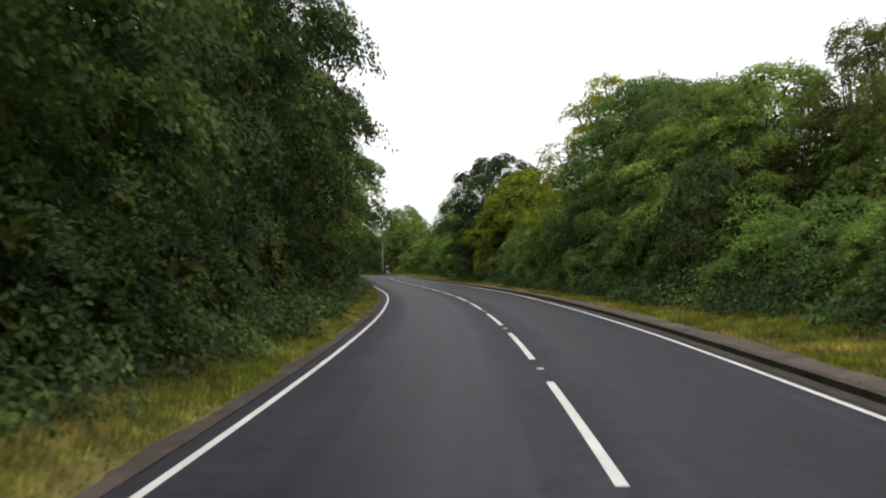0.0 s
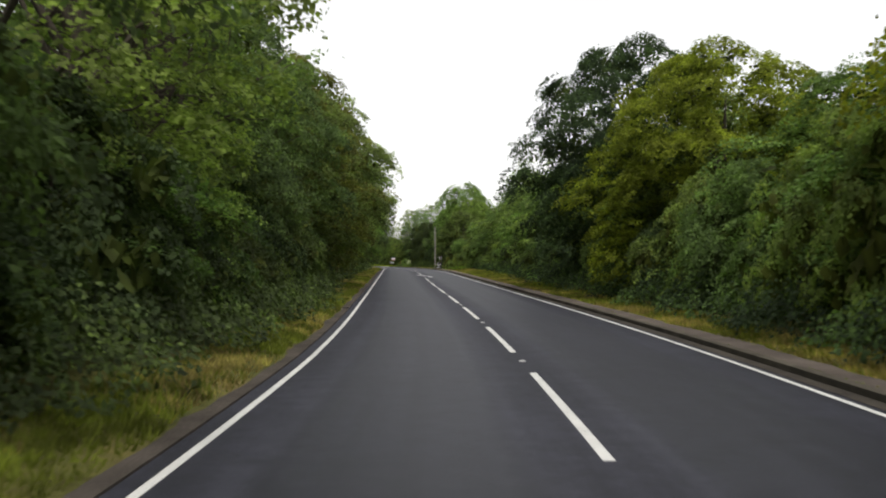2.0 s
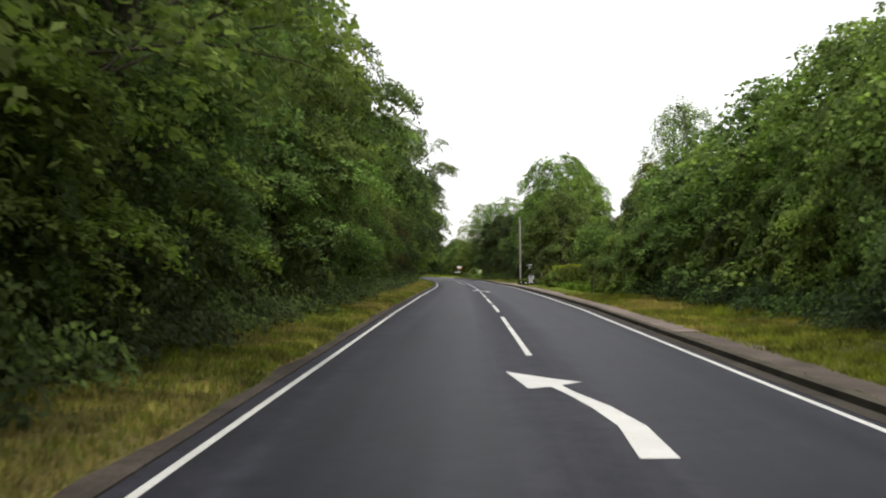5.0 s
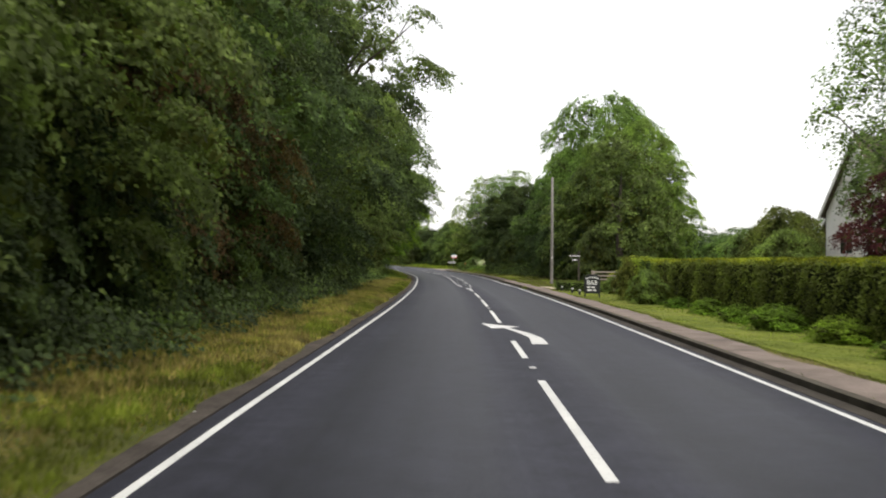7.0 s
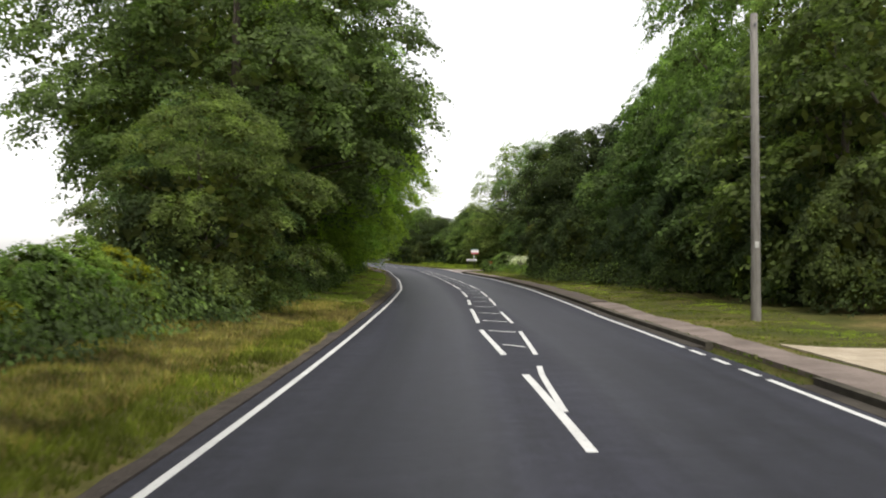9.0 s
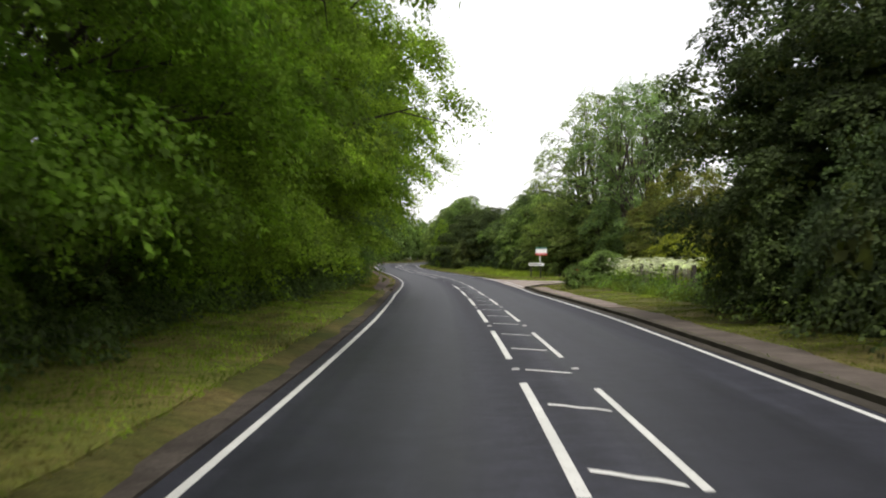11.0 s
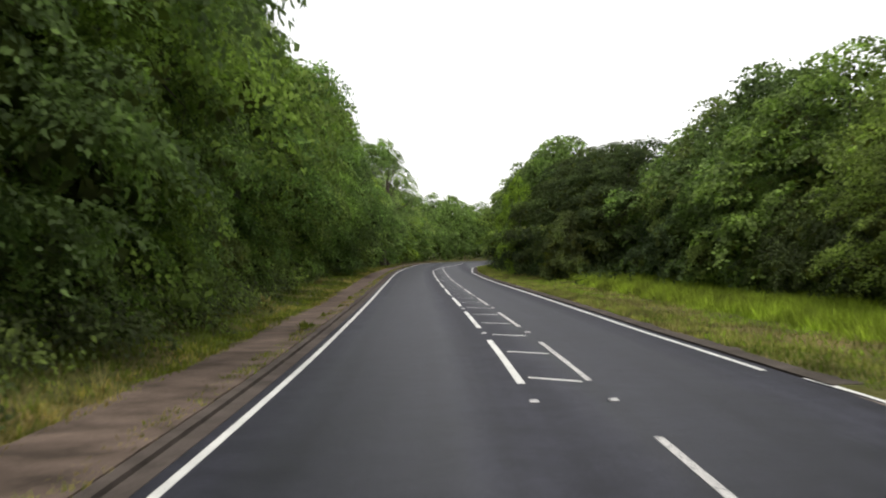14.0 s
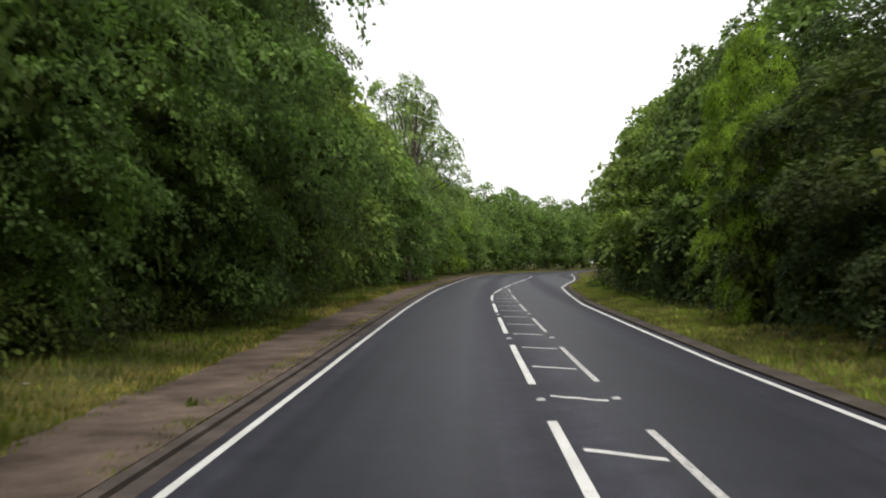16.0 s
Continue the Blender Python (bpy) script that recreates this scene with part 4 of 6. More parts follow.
row(82, 108, 6.0, -13.5, (10.5, 11.5), (4.2, 4.8), FAR, ["dark"], "leafy tree standing behind the roadside row", 0.5)
row(2, 46, 6.0, -13.5, (9.5, 10.5), (4.2, 4.8), FAR, ["dark"], "leafy tree standing behind the roadside row", 0.5)
row(138, 200, 6.0, -14.0, (11.0, 12.0), (4.2, 4.8), FAR, ["dark"], "leafy tree standing behind the roadside row", 0.5)
row(300, 400, 6.0, -14.0, (10.5, 11.5), (4.2, 4.8), FAR, ["dark"], "leafy tree standing behind the roadside row", 0.5)
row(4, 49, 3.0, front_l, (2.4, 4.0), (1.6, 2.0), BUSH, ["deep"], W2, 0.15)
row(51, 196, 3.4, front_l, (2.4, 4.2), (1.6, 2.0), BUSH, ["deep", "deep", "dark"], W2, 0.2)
plant("over_b", 106.5, -8.0, 11.5, 4.7, "brown", W1)
plant("airy_b", 118, -7.4, 13.0, 5.6, "grey", "half-open tree with bare dark limbs showing")
plant("airy_a", 124, -7.4, 12.5, 5.2, "grey", "half-open tree with bare dark limbs showing")
plant("bare", 112, -8.4, 12.0, 4.6, "grey", "thin tree with mostly bare dark limbs")
row(108, 135, 5.0, -8.8, (7.4, 9.0), (3.8, 4.4), DENSE, ["mid", "dark"], W1)
row(136, 176, 6.0, -8.9, (10.2, 12.8), (4.1, 5.4), OVERS, ["dark", "dark", "mid"], W1, 0.8)
row(178, 192, 6.0, -8.9, (11.0, 13.0), (4.4, 5.4), OVERS, ["deep", "dark"], W1, 0.6)
plant("over_a", 195.0, -9.0, 14.5, 5.3, "deep", "tall dark tree at the end of a hedge")
plant("high", 197.5, -7.6, 14.8, 6.2, "dark", "tall tree with high boughs reaching over the lane")
plant("over_b", 199.0, -11.5, 14.0, 4.8, "dark", "tall dark tree hanging over the end of a hedge")
plant("dense_a", 199.2, -7.5, 5.0, 2.2, "deep", "dark bush at the end of a hedge")
plant("over_b", 204.0, -12.2, 13.0, 5.2, "dark", "tall dark tree behind an overgrown hedge")
row(190, 208, 4.5, -18, (12.0, 13.0), (5.0, 5.6), FAR, ["dark"], "leafy tree standing behind the roadside row", 0.6)
plant("dense_c", 217.0, -6.6, 5.1, 2.6, "dark", "round hawthorn beside the verge")
plant("dense_b", 222.0, -8.0, 5.8, 3.0, "dark", "hawthorn beside the verge")
plant("oak", 229.5, -7.9, 13.4, 7.2, "dark", "tall spreading oak overhanging the verge")
plant("oak", 236.5, -10.0, 12.5, 5.6, "dark", "tall spreading oak overhanging the verge")
row(202.5, 214.5, 1.8, lambda s: np.interp(s, [202, 208, 214], [-7.4, -7.8, -7.4]), (1.5, 1.8), (1.2, 1.45), BUSH, ["fresh", "yellow"], "overgrown hedge bush between verge and field", 0.1)
row(238, 274, 6.0, -8.2, (12.5, 15), (6.5, 7.3), ["layer_a", "layer_b"], ["light"], "beech-like tree with layered sprays over the verge")
plant("layer_a", 288, -8.3, 14.0, 7.2, "light", "beech-like tree with layered sprays over the verge")
row(276, 303, 6.2, -8.4, (11.5, 14), (5.8, 6.5), ["layer_a", "layer_b"], ["fresh", "mid", "light"], "beech-like tree with layered sprays over the verge")
row(238, 300, 3.4, front_l, (2.0, 3.2), (1.6, 2.0), BUSH, ["fresh", "mid", "mid"], W2, 0.2)
row(216, 237, 3.2, front_l, (2.2, 3.6), (1.6, 2.0), BUSH, ["deep"], W2, 0.2)
row(302, 352, 6.0, -9.5, (11.4, 14.0), (4.4, 5.3), OVERS, ["fresh", "mid", "grey", "mid"], W1)
row(302, 400, 3.4, front_l, (2.6, 4.2), (1.6, 2.0), BUSH, ["dark", "mid", "fresh"], W2, 0.3)
plant("bare", 328, -9.8, 12.5, 3.2, "grey", "thin tree with mostly bare dark limbs")
row(353, 366, 5.4, -9.7, (10.8, 12.4), (4.3, 5.0), OVERS, ["mid", "grey"], W1)
row(367, 378, 5.4, -9.0, (12.4, 13.6), (4.5, 5.2), OVERS, ["mid", "dark"], W1)
row(378, 402, 5.2, -9.6, (11.0, 13.0), (4.6, 5.2), MIDS, ["dark", "mid"], W1)
plant("airy_b", 414, -5.7, 14.0, 4.0, "grey", "tall half-open willow above the hedgerow")
plant("airy_a", 421, -5.7, 13.5, 4.0, "grey", "tall half-open willow above the hedgerow")
row(404, 470, 5.5, -8.2, (9.5, 11.5), (4.0, 4.8), MIDS, ["mid", "grey", "light"], W1)
# right of the carriageway
foot_r = lambda s: np.interp(s, [8, 17, 25, 32, 48, 53, 64, 81, 102, 112, 150, 158], [6.4, 5.9, 5.0, 4.6, 4.9, 4.6, 4.6, 5.1, 5.1, 5.6, 6.0, 6.4])
front_r = lambda s: foot_r(s) + 2.1
row(8, 32, 2.8, 7.9, (2.4, 3.2), (1.8, 2.3), BUSH, ["fresh", "fresh", "mid"], "bramble bush behind the verge", 0.3)
# Also never in view: added behind the start to hold back sky light.
row(-42, 4, 5.6, 10.4, (6.4, 8.4), (3.6, 4.2), MIDS, ["mid", "dark"], W1)
row(12, 34, 5.6, 12.0, (5.6, 6.6), (3.2, 3.6), MIDS, ["mid", "brown"], W1)
for s, H, kind, tone in ((36, 8.2, "over_b", "mid"), (40, 8.5, "over_a", "dark"), (44.5, 9.2, "over_b", "dark"), (49, 10.3, "over_a", "dark"), (53.5, 10.9, "over_b", "mid")):
    plant(kind, s, 10.2, H, 4.2, tone, W1)
plant("airy_b", 58, 10.0, 11.8, 4.8, "yellow", "open-crowned yellowish tree above the hedgerow")
row(48, 60, 5.0, 10.6, (6.6, 7.6), (3.7, 4.2), DENSE, ["mid", "dark"], W1)
row(32, 150, 3.4, front_r, (3.0, 4.6), (1.7, 2.1), BUSH, ["mid", "deep", "mid"], W2, 0.2)
plant("airy_a", 31, 11.5, 8.4, 2.8, "brown", "thin open-crowned tree above the hedgerow")
plant("airy_b", 27, 12.0, 8.6, 2.8, "brown", "thin open-crowned tree above the hedgerow")
plant("dense_a", 63, 10.2, 6.2, 3.9, "mid", W1)
plant("dense_b", 70, 10.2, 6.5, 4.0, "mid", W1)
plant("round", 79, 9.0, 8.5, 4.4, "yellow", "full-crowned yellowish tree above the hedgerow")
plant("dense_a", 85, 11.0, 8.0, 3.9, "mid", W1)
plant("round", 89.5, 8.5, 10.8, 4.8, "deep", "dark maple with upright twigs above the hedgerow")
plant("dense_c", 99.5, 9.6, 7.4, 3.8, "mid", W1)
plant("bare", 115, 10.8, 11.8, 3.6, "grey", "tall thin tree with bare limbs and sparse leaves")
row(104, 124, 5.0, 10.0, (6.0, 6.8), (3.8, 4.4), MIDS, ["mid", "fresh", "mid"], W1)
row(126, 150, 5.0, 10.0, (7.0, 8.2), (3.8, 4.4), MIDS, ["mid", "fresh", "mid"], W1)
row(148, 158, 3.2, 8.7, (5.2, 6.4), (2.6, 2.9), DENSE, ["dark", "deep"], "leafy garden tree at the end of a clipped hedge", 0.3)
plant("birch", 187.0, 15.8, 14.2, 4.3, "grey", "tall drooping birch in the garden", BARK_PALE)
plant("dense_c", 165.0, 9.8, 7.2, 2.9, "brown", "garden tree behind a clipped hedge")
plant("dense_a", 183.0, 13.8, 5.5, 2.7, "copper", "garden maple beside a white house")
for s, d, H, R in ((203, 16.0, 3.4, 2.2), (206.0, 16.6, 4.7, 2.6), (208.5, 18.6, 4.6, 2.4), (211, 18, 4.2, 2.6), (216, 18, 3.6, 2.4), (221, 18, 3.2, 2.4), (227, 20, 3.4, 2.6)):
    plant("bush_a", s, d, H, R, "brown" if s > 205 and s < 210 else "mid", "garden shrub beside a white house")
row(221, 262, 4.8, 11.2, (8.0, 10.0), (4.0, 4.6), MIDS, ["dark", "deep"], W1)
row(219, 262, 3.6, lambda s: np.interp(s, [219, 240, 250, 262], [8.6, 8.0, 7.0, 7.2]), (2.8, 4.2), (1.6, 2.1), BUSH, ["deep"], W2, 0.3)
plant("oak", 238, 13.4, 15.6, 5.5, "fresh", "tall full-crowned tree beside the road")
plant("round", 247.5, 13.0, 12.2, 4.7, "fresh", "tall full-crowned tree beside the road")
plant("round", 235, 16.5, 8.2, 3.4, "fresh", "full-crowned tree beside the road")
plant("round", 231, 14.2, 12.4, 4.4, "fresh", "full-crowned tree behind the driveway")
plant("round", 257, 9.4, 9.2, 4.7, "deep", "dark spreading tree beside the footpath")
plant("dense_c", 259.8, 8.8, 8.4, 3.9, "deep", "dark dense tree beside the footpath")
for s, d, H, R, tone in ((265.0, 7.6, 1.4, 1.2, "yellow"), (267.8, 7.9, 1.1, 1.1, "fresh"), (270.4, 8.1, 1.2, 1.1, "yellow"), (272.6, 9.0, 1.3, 1.2, "fresh")):
    plant("bush_a", s, d, H, R, tone, "tall weeds and brambles before an old fence")
plant("bush_a", 285.0, 7.0, 1.7, 1.55, "mid", "hawthorn bush at the corner of the side road")
plant("bush_b", 283.0, 10.2, 2.3, 2.0, "yellow", "hawthorn bush at the corner of the side road")
plant("dense_c", 301, 16.0, 7.8, 3.6, "brown", "hawthorn with spreading limbs")
plant("dense_a", 305, 19.0, 6.2, 3.3, "brown", "hawthorn with spreading limbs")
plant("dense_b", 300.5, 14.0, 5.4, 3.2, "brown", "hawthorn with spreading limbs")
for s, d, H in ((318, 13.5, 15), (312, 15.0, 14.8), (314, 26, 16), (317, 13.2, 11.4), (306, 30, 15), (320, 19.5, 16.5)):
    plant("poplar", s, d, H, 4.8, "grey", "tall poplar with several bare stems")
for s, d, H in ((318, 12.5, 6.0), (324, 11.8, 6.5), (312, 17, 6.0), (303, 24, 5), (314, 22, 6), (297, 32, 6), (322, 16, 7), (309, 20, 5.5)):
    plant("dense_b", s, d, H, 3.4, "mid", W1)
row(340, 353, 3.6, 12.6, (7.0, 8.2), (3.6, 4.2), MIDS, ["mid", "dark"], W1)
row(329, 340, 3.6, 12.6, (7.4, 8.6), (3.8, 4.4), MIDS, ["mid", "dark", "mid"], W1)
row(328, 356, 3.4, 10.4, (3.0, 4.2), (1.9, 2.3), BUSH, ["deep", "mid"], W2, 0.3)
row(322, 400, 6.0, 18.0, (5.4, 6.4), (4.2, 4.8), FAR, ["mid", "dark"], "leafy tree standing behind the roadside row", 0.5)
row(354, 372, 4.4, 9.6, (7.0, 8.1), (4.2, 4.7), OVERS, ["deep"], W1)
row(373, 398, 4.4, 9.2, (8.2, 9.6), (4.2, 4.7), ["mid_b"], ["dark", "dark", "mid"], W1)
row(60, 150, 6.0, 14.5, (6.5, 7.5), (4.0, 4.6), FAR, ["mid", "dark"], "leafy tree standing behind the roadside row", 0.5)
plant("dense_c", 367, 5.4, 6.2, 1.35, "light", "young bright maple in the hedgerow")
row(352, 398, 3.6, lambda s: right_line(s) + 3.7, (2.6, 4.0), (1.6, 2.0), BUSH, ["deep"], W2, 0.3)
row(402, 420, 3.5, lambda s: right_line(s) + 4.2, (2.2, 3.0), (1.5, 1.9), BUSH, ["light"], "bright bush at the bend of the road", 0.3)
distant_trees([(430, 540, 5.0, -14.5, 11.0, 4.6), (470, 580, 6.0, -8.5, 10.2, 4.2)], "mid", "distant green trees lining the outside of the bend")
distant_trees([(404, 540, 5.0, lambda s: right_line(s) + 7.0, 7.2, 4.1)], "fresh", "distant fresh green trees lining the inside of the bend")
distant_trees([(150, 250, 9.0, -60, 5.5, 5.0), (224, 275, 6.0, 26, 4.3, 3.8)], "dark", "distant dark green trees beyond the fields")
lawn = new("lawn", strip("lawn", 158, 204, 0.8, lambda s: right_line(s) + 1.45 + 0.5 * abs(wob(s, 2)), lambda s: 9.0, lambda s, d: float(ground_z(s, d)) - level(s) + 0.012, LAWN, 10))
verge = new("verge", strip("verge", 224, 281, 0.8, lambda s: foot_l(s) - 0.8, lambda s: left_line(s) - 0.85 - 0.5 * abs(wob(s, 2)), lambda s, d: float(ground_z(s, d)) - level(s) + 0.02, VERGE, 14, 0.12))
tagged(verge, "fresh green grass verge under overhanging trees", "verge", kind="structure")
meadow = new("meadow", strip("meadow", 186, 236, 2.0, lambda s: -55.0, lambda s: -10.5, lambda s, d: 0.3, LAWN, 4, 0.4))
tagged(meadow, "pale green meadow beyond the hedge", "field", kind="structure")
tagged(lawn, "bright green mown lawn before a clipped hedge", "lawn", kind="structure")


# ---- clipped hedges ----
def hedge_thing(s0, s1, d0, d1, H, tone, top, words, density=420, leaf=0.07):
    """A clipped hedge: leaves over a near-black box that stands in for inner shade, uneven on its faces, tinted new
    growth on top.
    """
    r = np.random.default_rng(int(s0 * 10))
    root = empty_at("hedge", (s0 + s1) / 2, (d0 + d1) / 2)
    tagged(root, words, "hedge")
    inv = root.matrix_world.inverted()

    def leaf_set(n, onto):
        a = r.uniform(0, 1, (n, 3))
        if onto == "top":
            p = np.stack([s0 + (s1 - s0) * a[:, 0], d0 + (d1 - d0) * a[:, 1], H - 0.12 * a[:, 2] ** 2 + 0.05], 1)
            nrm = np.array([0, 0, 1.0])
        else:
            side = r.integers(0, 2, n)
            ends = r.uniform(0, 1, n) < (d1 - d0) / (d1 - d0 + s1 - s0)
            p = np.stack([np.where(ends, np.where(side, s1, s0), s0 + (s1 - s0) * a[:, 0]), np.where(ends, d0 + (d1 - d0) * a[:, 1], np.where(side, d1, d0)), 0.05 + (H - 0.05) * a[:, 2]], 1)
            nrm = np.array([0, 0, 0.4])
        wave = 0.09 * np.sin(1.7 * p[:, 0]) + 0.05 * np.sin(5.1 * p[:, 0] + 4 * p[:, 2])
        p[:, 1] += wave + r.normal(0, 0.05, n)
        p[:, 2] += 0.04 * np.sin(2.3 * p[:, 0]) * (p[:, 2] > H * 0.8)
        p[:, 0] += r.normal(0, 0.05, n)
        x, y = at(p[:, 0], p[:, 1])
        w = np.stack([x, y, ground_z(p[:, 0], p[:, 1]) + p[:, 2]], 1)
        nn = unit(nrm + 0.9 * r.normal(size=(n, 3)))
        q = leaves(w, nn, leaf, leaf * 0.8, r)
        m = np.array(inv)
        return q @ m[:3, :3].T + m[:3, 3]
    area_s = 2 * (s1 - s0 + d1 - d0) * H
    area_t = (s1 - s0) * (d1 - d0)
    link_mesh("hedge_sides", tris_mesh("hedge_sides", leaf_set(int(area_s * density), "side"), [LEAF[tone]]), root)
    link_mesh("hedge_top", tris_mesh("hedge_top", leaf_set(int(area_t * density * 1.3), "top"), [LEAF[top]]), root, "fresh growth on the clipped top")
    ss = np.linspace(s0 + 0.15, s1 - 0.15, max(2, int((s1 - s0) / 1.5)))
    vs, fs = [], []
    for s in ss:
        for d, z in ((d0 + 0.12, 0.0), (d0 + 0.12, H - 0.1), (d1 - 0.12, H - 0.1), (d1 - 0.12, 0.0)):
            x, y = at(s, d)
            vs.append(inv @ Vector((x, y, float(ground_z(s, d)) + z)))
    n = len(ss)
    for i in range(n - 1):
        for k in range(4):
            fs.append((4 * i + k, 4 * i + 4 + k, 4 * i + 4 + (k + 1) % 4, 4 * i + (k + 1) % 4))
    fs += [(0, 1, 2, 3), (4 * n - 1, 4 * n - 2, 4 * n - 3, 4 * n - 4)]
    link_mesh("hedge_core", mesh_from("hedge_core", vs, fs, [HEDGE_CORE]), root, "twiggy inside, coloured near-black for inner shade")


# Inside of the hedges: shade between the leaves put into a near-black colour.
HEDGE_CORE = speckled("hedge_inner_shade", (0.012, 0.016, 0.007), (0.03, 0.036, 0.014), 3.0, 40, 0.95, 0.8, 0.05)
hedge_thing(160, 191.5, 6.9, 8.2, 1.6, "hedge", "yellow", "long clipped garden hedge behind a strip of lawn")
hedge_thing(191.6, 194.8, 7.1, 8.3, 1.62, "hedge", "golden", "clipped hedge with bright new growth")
hedge_thing(194.9, 200.8, 7.3, 8.7, 1.68, "golden", "golden", "clipped golden privet hedge at the end of the garden")
hedge_thing(201.0, 202.4, 7.4, 8.6, 1.76, "dark", "hedge", "dark clipped yew column beside a golden hedge")
for s, d, H, R in ((204.6, 9.8, 1.8, 1.2), (207.2, 10.0, 1.85, 1.5), (210.6, 10.2, 1.9, 1.6), (214.0, 10.6, 1.85, 1.5)):
    plant("bush_b", s, d, H, R, "golden", "rounded golden privet bush behind a wooden gate")
hedge_thing(203.4, 204.9, 4.35, 7.2, 0.5, "mid", "hedge", "low clipped box hedge beside a gravel driveway", 500, 0.05)
for s, d, R in ((188.5, 6.6, 0.5), (185.0, 6.5, 0.6), (180.5, 6.4, 0.75), (176.8, 6.3, 0.7), (173.6, 6.3, 0.9), (170.0, 6.4, 0.8), (166.5, 6.3, 0.7)):
    plant("bush_c", s, d, 0.75 * R, R, "light", "low garden plant on the lawn before a clipped hedge")
plant("bush_b", 191.6, 5.9, 1.75, 0.6, "brown", "slender garden shrub beside a clipped hedge")
plant("bush_a", 188.0, 5.9, 1.35, 0.85, "mid", "garden shrub beside a clipped hedge")
plant("bush_b", 201.0, 6.9, 0.9, 0.8, "mid", "garden shrub beside a clipped hedge")
plant("bush_c", 189.0, 6.9, 1.2, 0.7, "brown", "reddish garden shrub against a clipped hedge")

# young standard tree with a thin stem
sap = empty_at("tree", 155.4, 4.8)
tagged(sap, "small young tree with a thin dark stem on the verge", "tree", "roadside trees")
v, f = tube([(0, 0, -0.2), (0.01, 0, 0.7), (-0.01, 0.02, 1.5), (0, 0, 2.3)], [0.045, 0.035, 0.03, 0.012], 6)
link_mesh("trunk", mesh_from("trunk", [tuple(p) for p in v], f, [BARK], True), sap)
rr = np.random.default_rng(5)
pp = unit(rr.normal(size=(3000, 3))) * (rr.uniform(0.2, 1, 3000) ** 0.5)[:, None] * np.array([0.85, 0.85, 0.95]) * (1 + 0.2 * np.sin(5 * rr.uniform(0, 6, 3000)))[:, None] + np.array([0.15, 0, 2.4])
link_mesh("crown", tris_mesh("crown", leaves(pp, unit(rr.normal(size=(3000, 3)) + np.array([0, 0, 0.6])), 0.12, 0.09, rr), [LEAF["mid"]]), sap)


for s, d, H, R in ((156.2, 6.7, 3.0, 1.5), (153.6, 6.5, 3.4, 1.8), (151.0, 6.6, 3.2, 1.8)):
    plant("bush_b", s, d, H, R, "mid", "leafy bush at the end of the clipped hedge")


# ---- telegraph pole ----
def telegraph_pole(s, d, H):
    root = empty_at("telegraph_pole", s, d)
    tagged(root, "weathered grey wooden telegraph pole on the grass verge", "pole")
    v, f = tube([(0, 0, -0.4), (0, 0, 0.5), (0.01, 0, H * 0.5), (0, 0, H)], [0.115, 0.11, 0.095, 0.08], 14)
    n = len(v)
    v.append(np.array([0, 0, H + 0.03]))
    f += [(n - 14 + k, n - 14 + (k + 1) % 14, n) for k in range(14)]
    link_mesh("pole_shaft", mesh_from("pole_shaft", [tuple(p) for p in v], f, [POLE_WOOD], True), root)
    block("number_plate", (0.09, 0.012, 0.14), Matrix.Translation((0, -0.11, 1.7)), PLATE, root, 0.003, "small pale metal plate")
    for k in range(6):
        a = 1.57 * (k % 2) * 2
        block("step_iron", (0.16, 0.018, 0.018), Matrix.Translation((0.17 * math.cos(a), 0, 3.2 + 0.45 * k)), STEEL, root, 0.004)
    block("cap_bracket", (0.05, 0.26, 0.06), Matrix.Translation((0, 0, H - 0.25)), STEEL, root, 0.006, "dark steel bracket")


PLATE = plain("pale_plate", (0.5, 0.5, 0.46), 0.5)
STEEL = plain("dull_steel", (0.16, 0.16, 0.16), 0.5, 0.7)
telegraph_pole(217.1, 5.77, 6.85)

# ---- writing ----
BLACK = plain("black_board_paint", (0.02, 0.021, 0.022), 0.55)
WHITE = plain("white_sign_paint", (0.78, 0.78, 0.76), 0.5, 0, 0.06)
RED = plain("red_sign_paint", (0.55, 0.02, 0.03), 0.5, 0, 0.08)
PALE_TEXT = plain("faded_pale_lettering", (0.45, 0.45, 0.43), 0.6, 0, 0.1)
GREEN = plain("dark_green_sign_paint", (0.025, 0.14, 0.10), 0.5, 0, 0.1)


def lettering(text, size, m, mat, parent):
    cu = bpy.data.curves.new("lettering", 'FONT')
    cu.body, cu.size, cu.align_x, cu.align_y, cu.extrude = text, size, 'CENTER', 'CENTER', 0.002
    tmp = bpy.data.objects.new("lettering", cu)
    scene.collection.objects.link(tmp)
    me = bpy.data.meshes.new_from_object(tmp)
    bpy.data.objects.remove(tmp)
    bpy.data.curves.remove(cu)
    me.materials.clear()
    me.materials.append(mat)
    ob = link_mesh("lettering", me, parent)
    ob.matrix_local = m
    return ob


UP = Matrix.Rotation(radians(90), 4, 'X')


